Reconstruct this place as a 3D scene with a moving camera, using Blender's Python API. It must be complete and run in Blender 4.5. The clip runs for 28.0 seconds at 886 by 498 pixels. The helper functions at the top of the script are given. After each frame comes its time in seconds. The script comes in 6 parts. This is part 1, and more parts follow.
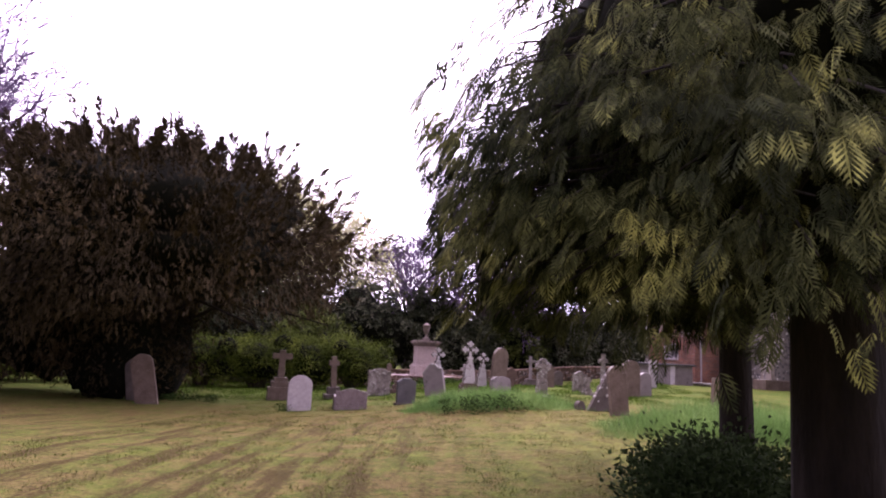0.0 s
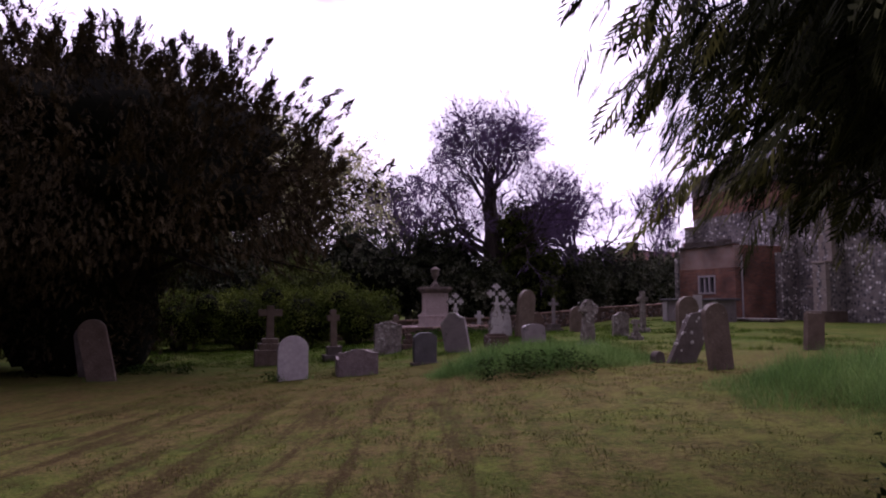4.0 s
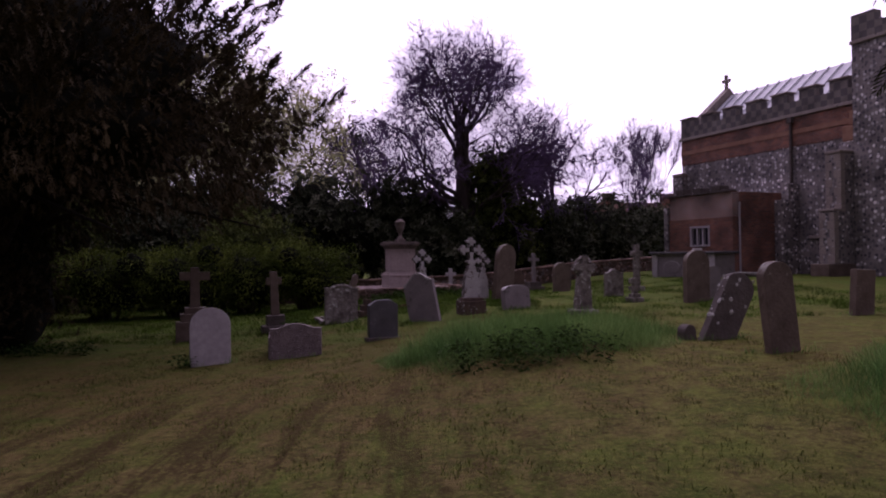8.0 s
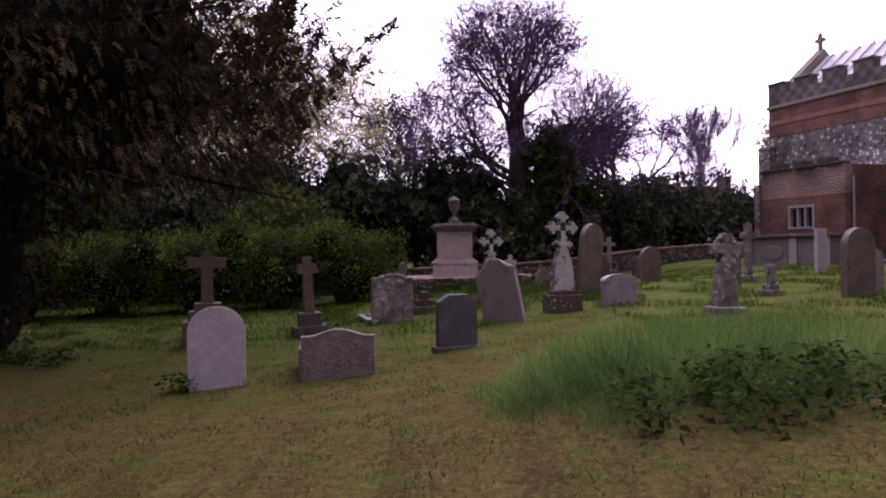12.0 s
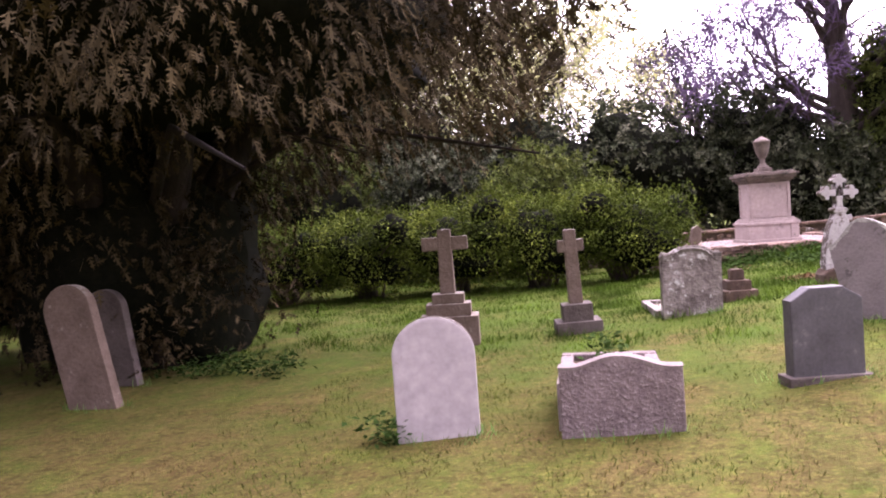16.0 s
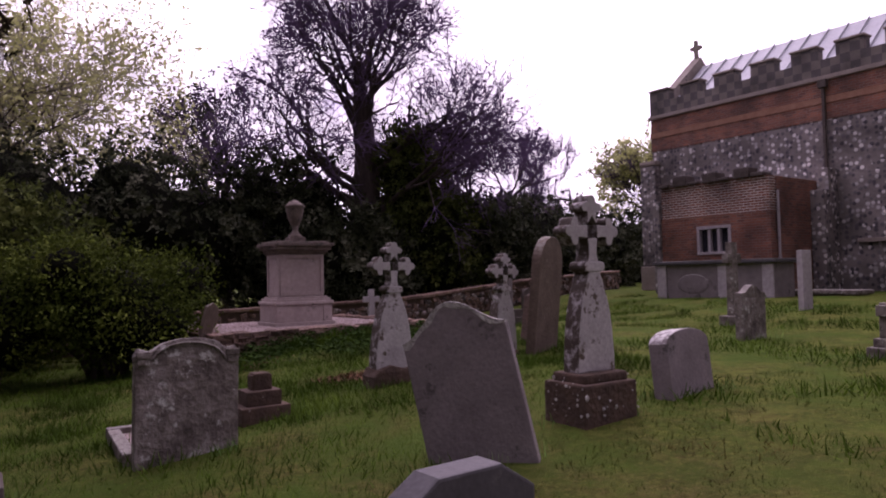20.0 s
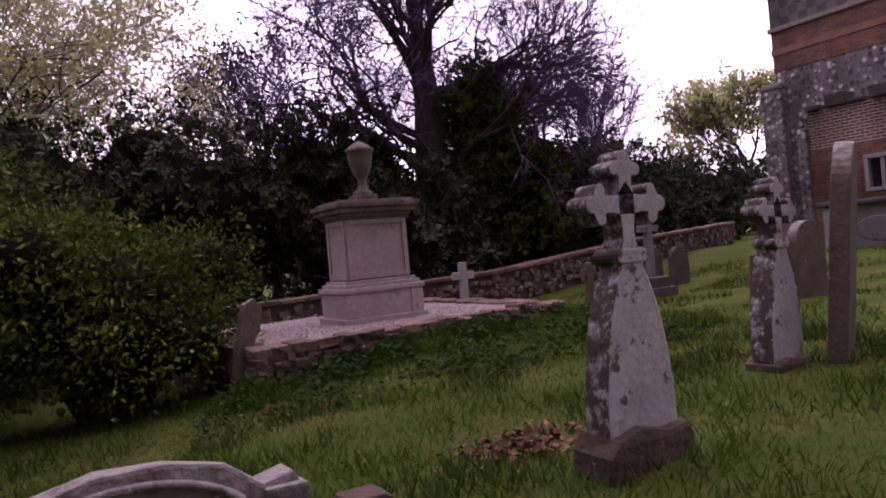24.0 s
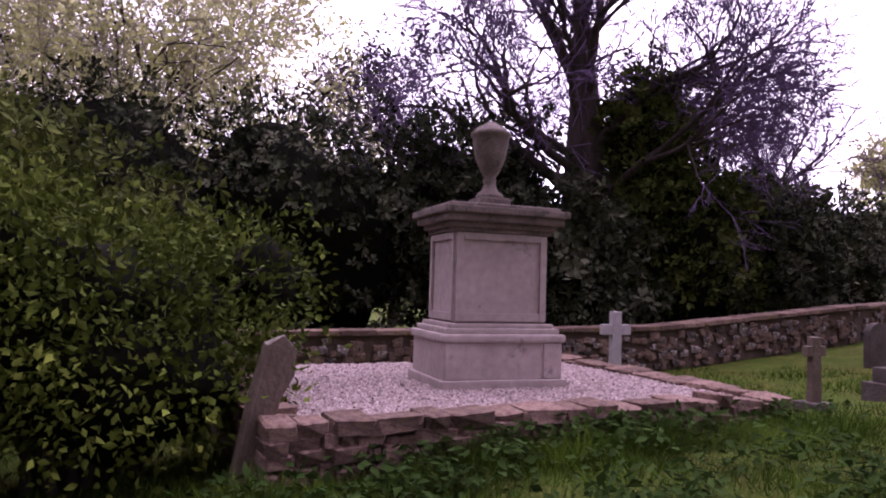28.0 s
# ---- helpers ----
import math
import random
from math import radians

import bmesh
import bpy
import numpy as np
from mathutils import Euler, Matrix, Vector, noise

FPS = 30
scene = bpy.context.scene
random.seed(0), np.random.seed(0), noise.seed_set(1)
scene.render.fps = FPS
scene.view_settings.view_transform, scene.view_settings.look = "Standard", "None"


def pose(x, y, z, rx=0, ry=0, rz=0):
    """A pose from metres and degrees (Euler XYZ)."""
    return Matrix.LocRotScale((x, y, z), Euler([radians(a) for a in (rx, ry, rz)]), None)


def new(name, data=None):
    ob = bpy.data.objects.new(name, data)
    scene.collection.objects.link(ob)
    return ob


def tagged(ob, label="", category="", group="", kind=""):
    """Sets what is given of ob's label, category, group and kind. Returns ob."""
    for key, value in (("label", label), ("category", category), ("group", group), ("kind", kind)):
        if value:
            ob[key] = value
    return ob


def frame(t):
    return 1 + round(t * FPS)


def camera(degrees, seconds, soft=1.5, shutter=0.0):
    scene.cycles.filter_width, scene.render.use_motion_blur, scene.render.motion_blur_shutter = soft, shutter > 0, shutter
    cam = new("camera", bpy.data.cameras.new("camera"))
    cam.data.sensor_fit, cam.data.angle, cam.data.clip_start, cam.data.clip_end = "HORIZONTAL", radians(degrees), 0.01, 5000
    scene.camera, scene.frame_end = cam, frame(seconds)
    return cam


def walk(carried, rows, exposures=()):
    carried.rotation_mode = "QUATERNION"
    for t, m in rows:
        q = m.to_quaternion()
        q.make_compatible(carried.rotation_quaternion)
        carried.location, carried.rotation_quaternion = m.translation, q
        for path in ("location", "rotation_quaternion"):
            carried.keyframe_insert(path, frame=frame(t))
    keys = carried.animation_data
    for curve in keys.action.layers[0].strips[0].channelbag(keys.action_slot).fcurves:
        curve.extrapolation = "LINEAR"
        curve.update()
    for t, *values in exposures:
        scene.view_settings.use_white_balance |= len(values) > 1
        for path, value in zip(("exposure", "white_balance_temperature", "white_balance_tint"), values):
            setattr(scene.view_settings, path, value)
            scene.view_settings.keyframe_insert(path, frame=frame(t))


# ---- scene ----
import itertools

cam = camera(66.0, 28.0, soft=2.0)
# seconds, place in metres, turn in degrees
ROWS = [
    (0.0, 0.095, -0.483, 1.457, 98.85, -2.92, -0.26),
    (0.5, -0.002, 0.255, 1.485, 96.92, 1.94, 13.89),
    (1.0, -0.100, 0.929, 1.509, 97.76, 4.67, 19.90),
    (1.5, -0.290, 0.972, 1.495, 95.67, 2.89, 13.38),
    (2.0, -0.237, 1.616, 1.483, 96.79, 0.60, 7.23),
    (2.5, -0.196, 2.207, 1.426, 94.58, 2.38, 8.22),
    (3.0, -0.237, 2.745, 1.416, 93.89, 3.62, 5.39),
    (3.5, -0.416, 3.119, 1.412, 94.72, 1.22, 5.01),
    (4.0, -0.629, 3.704, 1.433, 94.50, 0.01, -0.72),
    (4.5, -0.762, 4.273, 1.409, 96.41, 1.43, -4.69),
    (6.5, -0.502, 6.165, 1.531, 94.45, 0.27, -10.75),
    (7.0, -0.357, 6.512, 1.548, 92.28, 2.32, -8.18),
    (7.5, -0.342, 6.797, 1.521, 92.20, 0.35, -6.22),
    (8.0, -0.399, 7.129, 1.526, 90.66, 0.69, -3.11),
    (8.5, -0.619, 7.772, 1.476, 91.65, 4.40, 0.07),
    (9.0, -0.614, 8.281, 1.483, 91.19, 4.21, 0.04),
    (9.5, -0.822, 8.793, 1.392, 89.67, -1.24, 0.21),
    (10.0, -1.304, 9.307, 1.358, 88.83, 0.91, 3.27),
    (10.5, -1.545, 9.749, 1.317, 89.52, 3.91, 4.71),
    (11.0, -1.252, 10.267, 1.365, 89.06, 4.90, 2.50),
    (11.5, -1.130, 10.637, 1.351, 89.64, 2.07, 1.26),
    (13.5, -0.986, 12.085, 1.451, 90.01, 0.91, -2.42),
    (14.0, -1.022, 12.860, 1.424, 87.79, 0.13, 5.36),
    (14.5, -1.127, 13.244, 1.375, 87.03, 2.39, 13.19),
    (15.0, -1.280, 13.421, 1.488, 84.23, 4.00, 16.79),
    (15.5, -1.363, 13.756, 1.425, 86.43, 0.82, 20.36),
    (16.0, -1.582, 14.098, 1.448, 87.79, 4.17, 22.11),
    (16.5, -1.673, 14.678, 1.403, 89.44, 6.24, 17.61),
    (17.0, -1.828, 15.310, 1.367, 89.18, 4.41, 7.30),
    (17.5, -2.143, 15.573, 1.378, 90.53, 0.95, -2.32),
    (18.0, -2.262, 15.767, 1.425, 87.75, -0.72, -10.09),
    (18.5, -2.057, 16.482, 1.321, 88.33, 4.89, -9.46),
    (19.0, -1.819, 17.145, 1.291, 89.01, 3.18, -10.77),
    (19.5, -1.631, 17.699, 1.310, 90.42, 3.59, -13.80),
    (20.0, -1.529, 18.152, 1.346, 92.27, 1.22, -16.01),
    (20.5, -1.343, 18.820, 1.311, 94.34, 2.42, -14.45),
    (21.5, -1.480, 20.080, 1.310, 92.70, 3.20, -17.60),
    (22.5, -1.157, 21.295, 1.323, 91.18, 3.91, -20.31),
    (23.0, -1.336, 21.818, 1.361, 91.02, 2.19, -18.14),
    (23.5, -1.696, 22.053, 1.359, 91.20, 2.53, -13.94),
    (24.0, -1.579, 22.500, 1.318, 90.09, 5.05, -12.14),
    (24.5, -1.473, 22.815, 1.365, 89.21, 3.69, -12.34),
    (25.0, -1.316, 23.355, 1.392, 89.22, 0.16, -15.79),
    (25.5, -1.060, 23.775, 1.431, 88.06, -0.47, -24.84),
    (26.0, -1.075, 24.026, 1.400, 89.17, -2.59, -17.23),
    (26.5, -1.091, 24.194, 1.467, 89.54, -0.71, -10.81),
    (27.0, -1.208, 24.803, 1.337, 92.17, -1.68, -9.79),
    (27.5, -1.194, 25.085, 1.337, 92.29, -1.11, -2.93),
    (28.0, -1.144, 25.505, 1.328, 93.16, -1.72, -1.10),
]
walk(cam, [(t, pose(x, y, z, rx, ry, rz)) for t, x, y, z, rx, ry, rz in ROWS],
     [(0.0, 0.9, 6150, 52), (0.5, 0.0, 6050, 53), (1.0, -1.4, 5950, 55), (1.5, -1.15, 5950, 55), (2.0, -0.6, 5950, 55), (3.0, -0.2, 5950, 55), (4.0, -0.8, 5950, 54), (7.0, -1.15, 6000, 55), (9.0, -1.35, 6000, 56),
      (10.0, -1.25, 6000, 56), (11.0, 0.0, 6100, 52), (11.5, -0.2, 6100, 52), (14.0, -0.40, 6450, 50), (15.0, 1.6, 6350, 45), (16.0, 1.8, 6300, 42), (17.0, 1.2, 6450, 43), (18.0, -0.75, 6300, 47), (19.0, -0.15, 6300, 49),
      (20.0, -0.6, 6250, 50), (23.0, -0.22, 6350, 51), (24.0, -0.45, 6250, 55), (25.0, -0.12, 6200, 55), (26.0, 0.65, 6150, 52), (27.0, 0.2, 6050, 55), (28.0, 0.25, 6050, 57)])


# ---- sky and sun ----
world = bpy.data.worlds.new("sky")
scene.world = world
world.use_nodes = True
wn, wl = world.node_tree.nodes, world.node_tree.links
wn.clear()
SUN_UP, SUN_TURN = 40.0, 12.0


def build_sky():
    out = wn.new("ShaderNodeOutputWorld")
    clear = wn.new("ShaderNodeTexSky")
    clear.sky_type = "NISHITA"
    clear.sun_disc = False
    clear.sun_elevation, clear.sun_rotation = radians(SUN_UP), radians(SUN_TURN)
    b1 = wn.new("ShaderNodeBackground")
    b1.inputs["Strength"].default_value = 0.10
    wl.new(clear.outputs[0], b1.inputs["Color"])
    # a broken white cloud deck with lilac-grey bellies
    geo = wn.new("ShaderNodeTexCoord")
    mp = wn.new("ShaderNodeMapping")
    mp.inputs["Scale"].default_value = (1.0, 1.0, 3.2)
    nz = wn.new("ShaderNodeTexNoise")
    nz.inputs["Scale"].default_value, nz.inputs["Detail"].default_value = 3.1, 6.0
    ramp = wn.new("ShaderNodeValToRGB")
    ramp.color_ramp.elements[0].position, ramp.color_ramp.elements[0].color = 0.29, (0.40, 0.36, 0.50, 1)
    ramp.color_ramp.elements[1].position, ramp.color_ramp.elements[1].color = 0.38, (1.0, 0.985, 1.0, 1)
    # the deck is thin and bright round the veiled sun, dull away from it
    dot = wn.new("ShaderNodeVectorMath")
    dot.operation = "DOT_PRODUCT"
    su, st = radians(SUN_UP), radians(SUN_TURN)
    dot.inputs[1].default_value = (math.sin(st) * math.cos(su), math.cos(st) * math.cos(su), math.sin(su))
    glow = wn.new("ShaderNodeMapRange")
    glow.interpolation_type = "SMOOTHSTEP"
    glow.inputs[1].default_value, glow.inputs[2].default_value = -0.2, 0.85
    glow.inputs[3].default_value, glow.inputs[4].default_value = 0.36, 3.5
    b2 = wn.new("ShaderNodeBackground")
    wl.new(geo.outputs["Generated"], mp.inputs["Vector"])
    wl.new(geo.outputs["Generated"], dot.inputs[0])
    wl.new(dot.outputs["Value"], glow.inputs[0])
    wl.new(glow.outputs[0], b2.inputs["Strength"])
    wl.new(mp.outputs[0], nz.inputs["Vector"])
    wl.new(nz.outputs[0], ramp.inputs[0])
    wl.new(ramp.outputs[0], b2.inputs["Color"])
    add = wn.new("ShaderNodeMixShader")
    add.inputs[0].default_value = 0.92
    wl.new(b1.outputs[0], add.inputs[1])
    wl.new(b2.outputs[0], add.inputs[2])
    wl.new(add.outputs[0], out.inputs["Surface"])


build_sky()
sun = new("sun", bpy.data.lights.new("sun", "SUN"))
sun.data.energy, sun.data.angle, sun.data.color = 0.9, radians(18), (1.0, 0.95, 0.88)
sun.matrix_world = pose(0, 0, 30, 90 - SUN_UP, 0, 180 - SUN_TURN)


# ---- materials ----
def mat(name, cols, scale=6.0, rough=0.85, bump=0.3, detail=8.0, fine=60.0, spots=None, spot_scale=9.0, spot_at=0.62, per=0.0, bump_scale=None, metal=0.0, sheer=0.0, stretch=None, tops=None, flanks=None):
    """Colours blended by a broad and a fine noise, spots of a second colour (lichen, wear), relief from the same noise."""
    m = bpy.data.materials.new(name)
    m.use_nodes = True
    n, l = m.node_tree.nodes, m.node_tree.links
    bs = n["Principled BSDF"]
    bs.inputs["Roughness"].default_value, bs.inputs["Metallic"].default_value = rough, metal
    bs.inputs["Specular IOR Level"].default_value = 0.5 if rough < 0.6 else 0.05 if not bump else 0.25
    tc = n.new("ShaderNodeTexCoord")
    src = tc.outputs["Object"]
    if stretch:
        mp = n.new("ShaderNodeMapping")
        mp.inputs["Scale"].default_value = stretch
        l.new(src, mp.inputs["Vector"])
        src = mp.outputs[0]
    a = n.new("ShaderNodeTexNoise")
    a.inputs["Scale"].default_value, a.inputs["Detail"].default_value, a.inputs["Roughness"].default_value = scale, detail, 0.62
    l.new(src, a.inputs["Vector"])
    ramp = n.new("ShaderNodeValToRGB")
    els = ramp.color_ramp.elements
    while len(els) < len(cols):
        els.new(0.5)
    for i, c in enumerate(cols):
        els[i].position = 0.30 + 0.40 * i / max(1, len(cols) - 1)
        els[i].color = (*c, 1)
    l.new(a.outputs[0], ramp.inputs[0])
    col = ramp.outputs[0]
    b = n.new("ShaderNodeTexNoise")
    b.inputs["Scale"].default_value, b.inputs["Detail"].default_value = fine, 4.0
    l.new(src, b.inputs["Vector"])
    hv = n.new("ShaderNodeHueSaturation")
    mr = n.new("ShaderNodeMapRange")
    mr.inputs[1].default_value, mr.inputs[2].default_value, mr.inputs[3].default_value, mr.inputs[4].default_value = 0.25, 0.75, 0.85, 1.15
    l.new(b.outputs[0], mr.inputs[0])
    val = mr.outputs[0]
    if per:
        info = n.new("ShaderNodeObjectInfo")
        isl = n.new("ShaderNodeNewGeometry")
        ad = n.new("ShaderNodeMath")
        ad.operation = "ADD"
        l.new(info.outputs["Random"], ad.inputs[0])
        l.new(isl.outputs["Random Per Island"], ad.inputs[1])
        fr = n.new("ShaderNodeMath")
        fr.operation = "FRACT"
        l.new(ad.outputs[0], fr.inputs[0])
        m2 = n.new("ShaderNodeMapRange")
        m2.inputs[3].default_value, m2.inputs[4].default_value = 1 - per, 1 + per
        l.new(fr.outputs[0], m2.inputs[0])
        mu = n.new("ShaderNodeMath")
        mu.operation = "MULTIPLY"
        l.new(val, mu.inputs[0])
        l.new(m2.outputs[0], mu.inputs[1])
        val = mu.outputs[0]
    l.new(val, hv.inputs["Value"])
    l.new(col, hv.inputs["Color"])
    col = hv.outputs[0]
    if spots:
        s = n.new("ShaderNodeTexNoise")
        s.inputs["Scale"].default_value, s.inputs["Detail"].default_value, s.inputs["Roughness"].default_value = spot_scale, 7.0, 0.7
        l.new(src, s.inputs["Vector"])
        sr = n.new("ShaderNodeMapRange")
        sr.inputs[1].default_value, sr.inputs[2].default_value = spot_at, spot_at + 0.05
        l.new(s.outputs[0], sr.inputs[0])
        mx = n.new("ShaderNodeMix")
        mx.data_type = "RGBA"
        mx.inputs[7].default_value = (*spots, 1)
        l.new(sr.outputs[0], mx.inputs[0])
        l.new(col, mx.inputs[6])
        col = mx.outputs[2]
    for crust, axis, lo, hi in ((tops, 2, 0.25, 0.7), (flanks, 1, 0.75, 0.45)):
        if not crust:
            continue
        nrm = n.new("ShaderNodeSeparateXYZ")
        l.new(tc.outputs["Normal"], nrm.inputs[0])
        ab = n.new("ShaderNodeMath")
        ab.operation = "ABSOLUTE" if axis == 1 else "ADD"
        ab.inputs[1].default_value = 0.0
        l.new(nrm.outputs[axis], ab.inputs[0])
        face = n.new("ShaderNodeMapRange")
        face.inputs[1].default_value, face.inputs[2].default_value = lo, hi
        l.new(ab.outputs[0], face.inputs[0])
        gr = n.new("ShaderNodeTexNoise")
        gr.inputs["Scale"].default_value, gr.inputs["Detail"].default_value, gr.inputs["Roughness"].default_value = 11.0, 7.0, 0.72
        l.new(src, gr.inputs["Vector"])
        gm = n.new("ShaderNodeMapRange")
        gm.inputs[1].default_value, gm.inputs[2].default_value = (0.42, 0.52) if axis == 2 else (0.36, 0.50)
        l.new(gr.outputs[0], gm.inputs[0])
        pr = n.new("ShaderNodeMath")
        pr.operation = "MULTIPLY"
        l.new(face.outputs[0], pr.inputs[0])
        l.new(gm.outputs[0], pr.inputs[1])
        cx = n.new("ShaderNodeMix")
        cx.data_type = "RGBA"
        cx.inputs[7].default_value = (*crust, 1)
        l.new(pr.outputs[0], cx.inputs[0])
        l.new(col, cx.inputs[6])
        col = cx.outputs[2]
    l.new(col, bs.inputs["Base Color"])
    if bump:
        bp = n.new("ShaderNodeBump")
        bp.inputs["Strength"].default_value = bump
        bp.inputs["Distance"].default_value = 0.02
        hb = n.new("ShaderNodeTexNoise")
        hb.inputs["Scale"].default_value, hb.inputs["Detail"].default_value = bump_scale or fine * 0.6, 6.0
        l.new(src, hb.inputs["Vector"])
        l.new(hb.outputs[0], bp.inputs["Height"])
        l.new(bp.outputs[0], bs.inputs["Normal"])
    if sheer:
        bs.inputs["Transmission Weight"].default_value = 0.0
        tr = n.new("ShaderNodeBsdfTranslucent")
        l.new(col, tr.inputs["Color"])
        ms = n.new("ShaderNodeMixShader")
        ms.inputs[0].default_value = sheer
        l.new(bs.outputs[0], ms.inputs[1])
        l.new(tr.outputs[0], ms.inputs[2])
        l.new(ms.outputs[0], n["Material Output"].inputs["Surface"])
    return m


def turf_material():
    """Mown turf: green, with brown thatch, drifts of old clippings that run with the mowing, and darker wheel lines."""
    m = bpy.data.materials.new("mown_turf")
    m.use_nodes = True
    n, l = m.node_tree.nodes, m.node_tree.links
    bs = n["Principled BSDF"]
    bs.inputs["Roughness"].default_value = 0.95
    bs.inputs["Specular IOR Level"].default_value = 0.03
    tc = n.new("ShaderNodeTexCoord")

    def field(scale, detail, stretch=(1, 1, 1), turn=0.0, rough=0.6):
        mp = n.new("ShaderNodeMapping")
        mp.inputs["Scale"].default_value = stretch
        mp.inputs["Rotation"].default_value = (0, 0, radians(turn))
        t = n.new("ShaderNodeTexNoise")
        t.inputs["Scale"].default_value, t.inputs["Detail"].default_value, t.inputs["Roughness"].default_value = scale, detail, rough
        l.new(tc.outputs["Object"], mp.inputs["Vector"])
        l.new(mp.outputs[0], t.inputs["Vector"])
        return t.outputs[0]

    def span(src, lo, hi, a=0.0, b=1.0):
        r = n.new("ShaderNodeMapRange")
        r.inputs[1].default_value, r.inputs[2].default_value, r.inputs[3].default_value, r.inputs[4].default_value = lo, hi, a, b
        l.new(src, r.inputs[0])
        return r.outputs[0]

    def mix(fac, a, b):
        x = n.new("ShaderNodeMix")
        x.data_type = "RGBA"
        l.new(fac, x.inputs[0])
        for i, c in ((6, a), (7, b)):
            if isinstance(c, tuple):
                x.inputs[i].default_value = (*c, 1)
            else:
                l.new(c, x.inputs[i])
        return x.outputs[2]

    green = mix(span(field(1.6, 12, rough=0.78), 0.36, 0.64), (0.038, 0.056, 0.011), (0.112, 0.140, 0.026))
    straw = mix(span(field(6.0, 10, rough=0.78), 0.36, 0.64), (0.062, 0.042, 0.017), (0.185, 0.135, 0.055))
    # the strip by the graves to the east is greener than the worn lawn
    sp = n.new("ShaderNodeSeparateXYZ")
    l.new(tc.outputs["Object"], sp.inputs[0])
    worn = n.new("ShaderNodeMath")
    worn.operation = "MULTIPLY"
    l.new(span(sp.outputs[0], 0.5, 3.0, 1.0, 0.75), worn.inputs[0])
    l.new(span(field(1.0, 10, (1.4, 0.9, 1), rough=0.82), 0.44, 0.57, 0, 0.84), worn.inputs[1])
    fresh = n.new("ShaderNodeMath")
    fresh.operation = "MULTIPLY"
    l.new(worn.outputs[0], fresh.inputs[0])
    l.new(span(sp.outputs[1], 21.5, 24.5, 1.0, 0.4), fresh.inputs[1])
    col = mix(fresh.outputs[0], green, straw)
    # thin, moss-brown turf round the headstones by the path
    thin = n.new("ShaderNodeMath")
    thin.operation = "MULTIPLY"
    l.new(span(sp.outputs[1], 12.0, 14.5), thin.inputs[0])
    l.new(span(sp.outputs[1], 19.5, 22.0, 1.0, 0.15), thin.inputs[1])
    bare = n.new("ShaderNodeMath")
    bare.operation = "MULTIPLY"
    l.new(thin.outputs[0], bare.inputs[0])
    l.new(span(field(2.4, 10, rough=0.8), 0.40, 0.58, 0.0, 0.8), bare.inputs[1])
    col = mix(bare.outputs[0], col, (0.098, 0.066, 0.026))
    lines = n.new("ShaderNodeMath")
    lines.operation = "MULTIPLY"
    l.new(span(sp.outputs[0], -0.8, 0.8, 1.0, 0.25), lines.inputs[0])
    l.new(span(field(1.9, 10, (1.5, 0.13, 1), 3, 0.66), 0.48, 0.58, 0, 0.85), lines.inputs[1])
    fade = n.new("ShaderNodeMath")
    fade.operation = "MULTIPLY"
    l.new(lines.outputs[0], fade.inputs[0])
    l.new(span(sp.outputs[1], 13.5, 17.5, 1.0, 0.12), fade.inputs[1])
    col = mix(fade.outputs[0], col, (0.040, 0.026, 0.011))
    col = mix(span(field(10, 10, rough=0.8), 0.50, 0.60, 0, 0.75), col, (0.045, 0.033, 0.012))
    col = mix(span(field(24, 8, rough=0.8), 0.52, 0.62, 0, 0.6), col, (0.185, 0.190, 0.045))
    east = n.new("ShaderNodeMath")
    east.operation = "MULTIPLY"
    l.new(span(sp.outputs[0], 0.2, 2.6, 0.0, 1.0), east.inputs[0])
    l.new(span(field(3.0, 10, rough=0.8), 0.46, 0.62, 0.0, 0.70), east.inputs[1])
    col = mix(east.outputs[0], col, (0.150, 0.165, 0.034))
    # lusher, darker turf among the old graves and up to the church
    col = mix(span(field(0.9, 10, rough=0.75), 0.40, 0.60, 0.0, 0.85), col, mix(span(sp.outputs[1], 17.0, 23.0), col, (0.052, 0.096, 0.014)))
    l.new(col, bs.inputs["Base Color"])
    bp = n.new("ShaderNodeBump")
    bp.inputs["Strength"].default_value, bp.inputs["Distance"].default_value = 0.9, 0.03
    l.new(field(26, 8, rough=0.75), bp.inputs["Height"])
    l.new(bp.outputs[0], bs.inputs["Normal"])
    return m


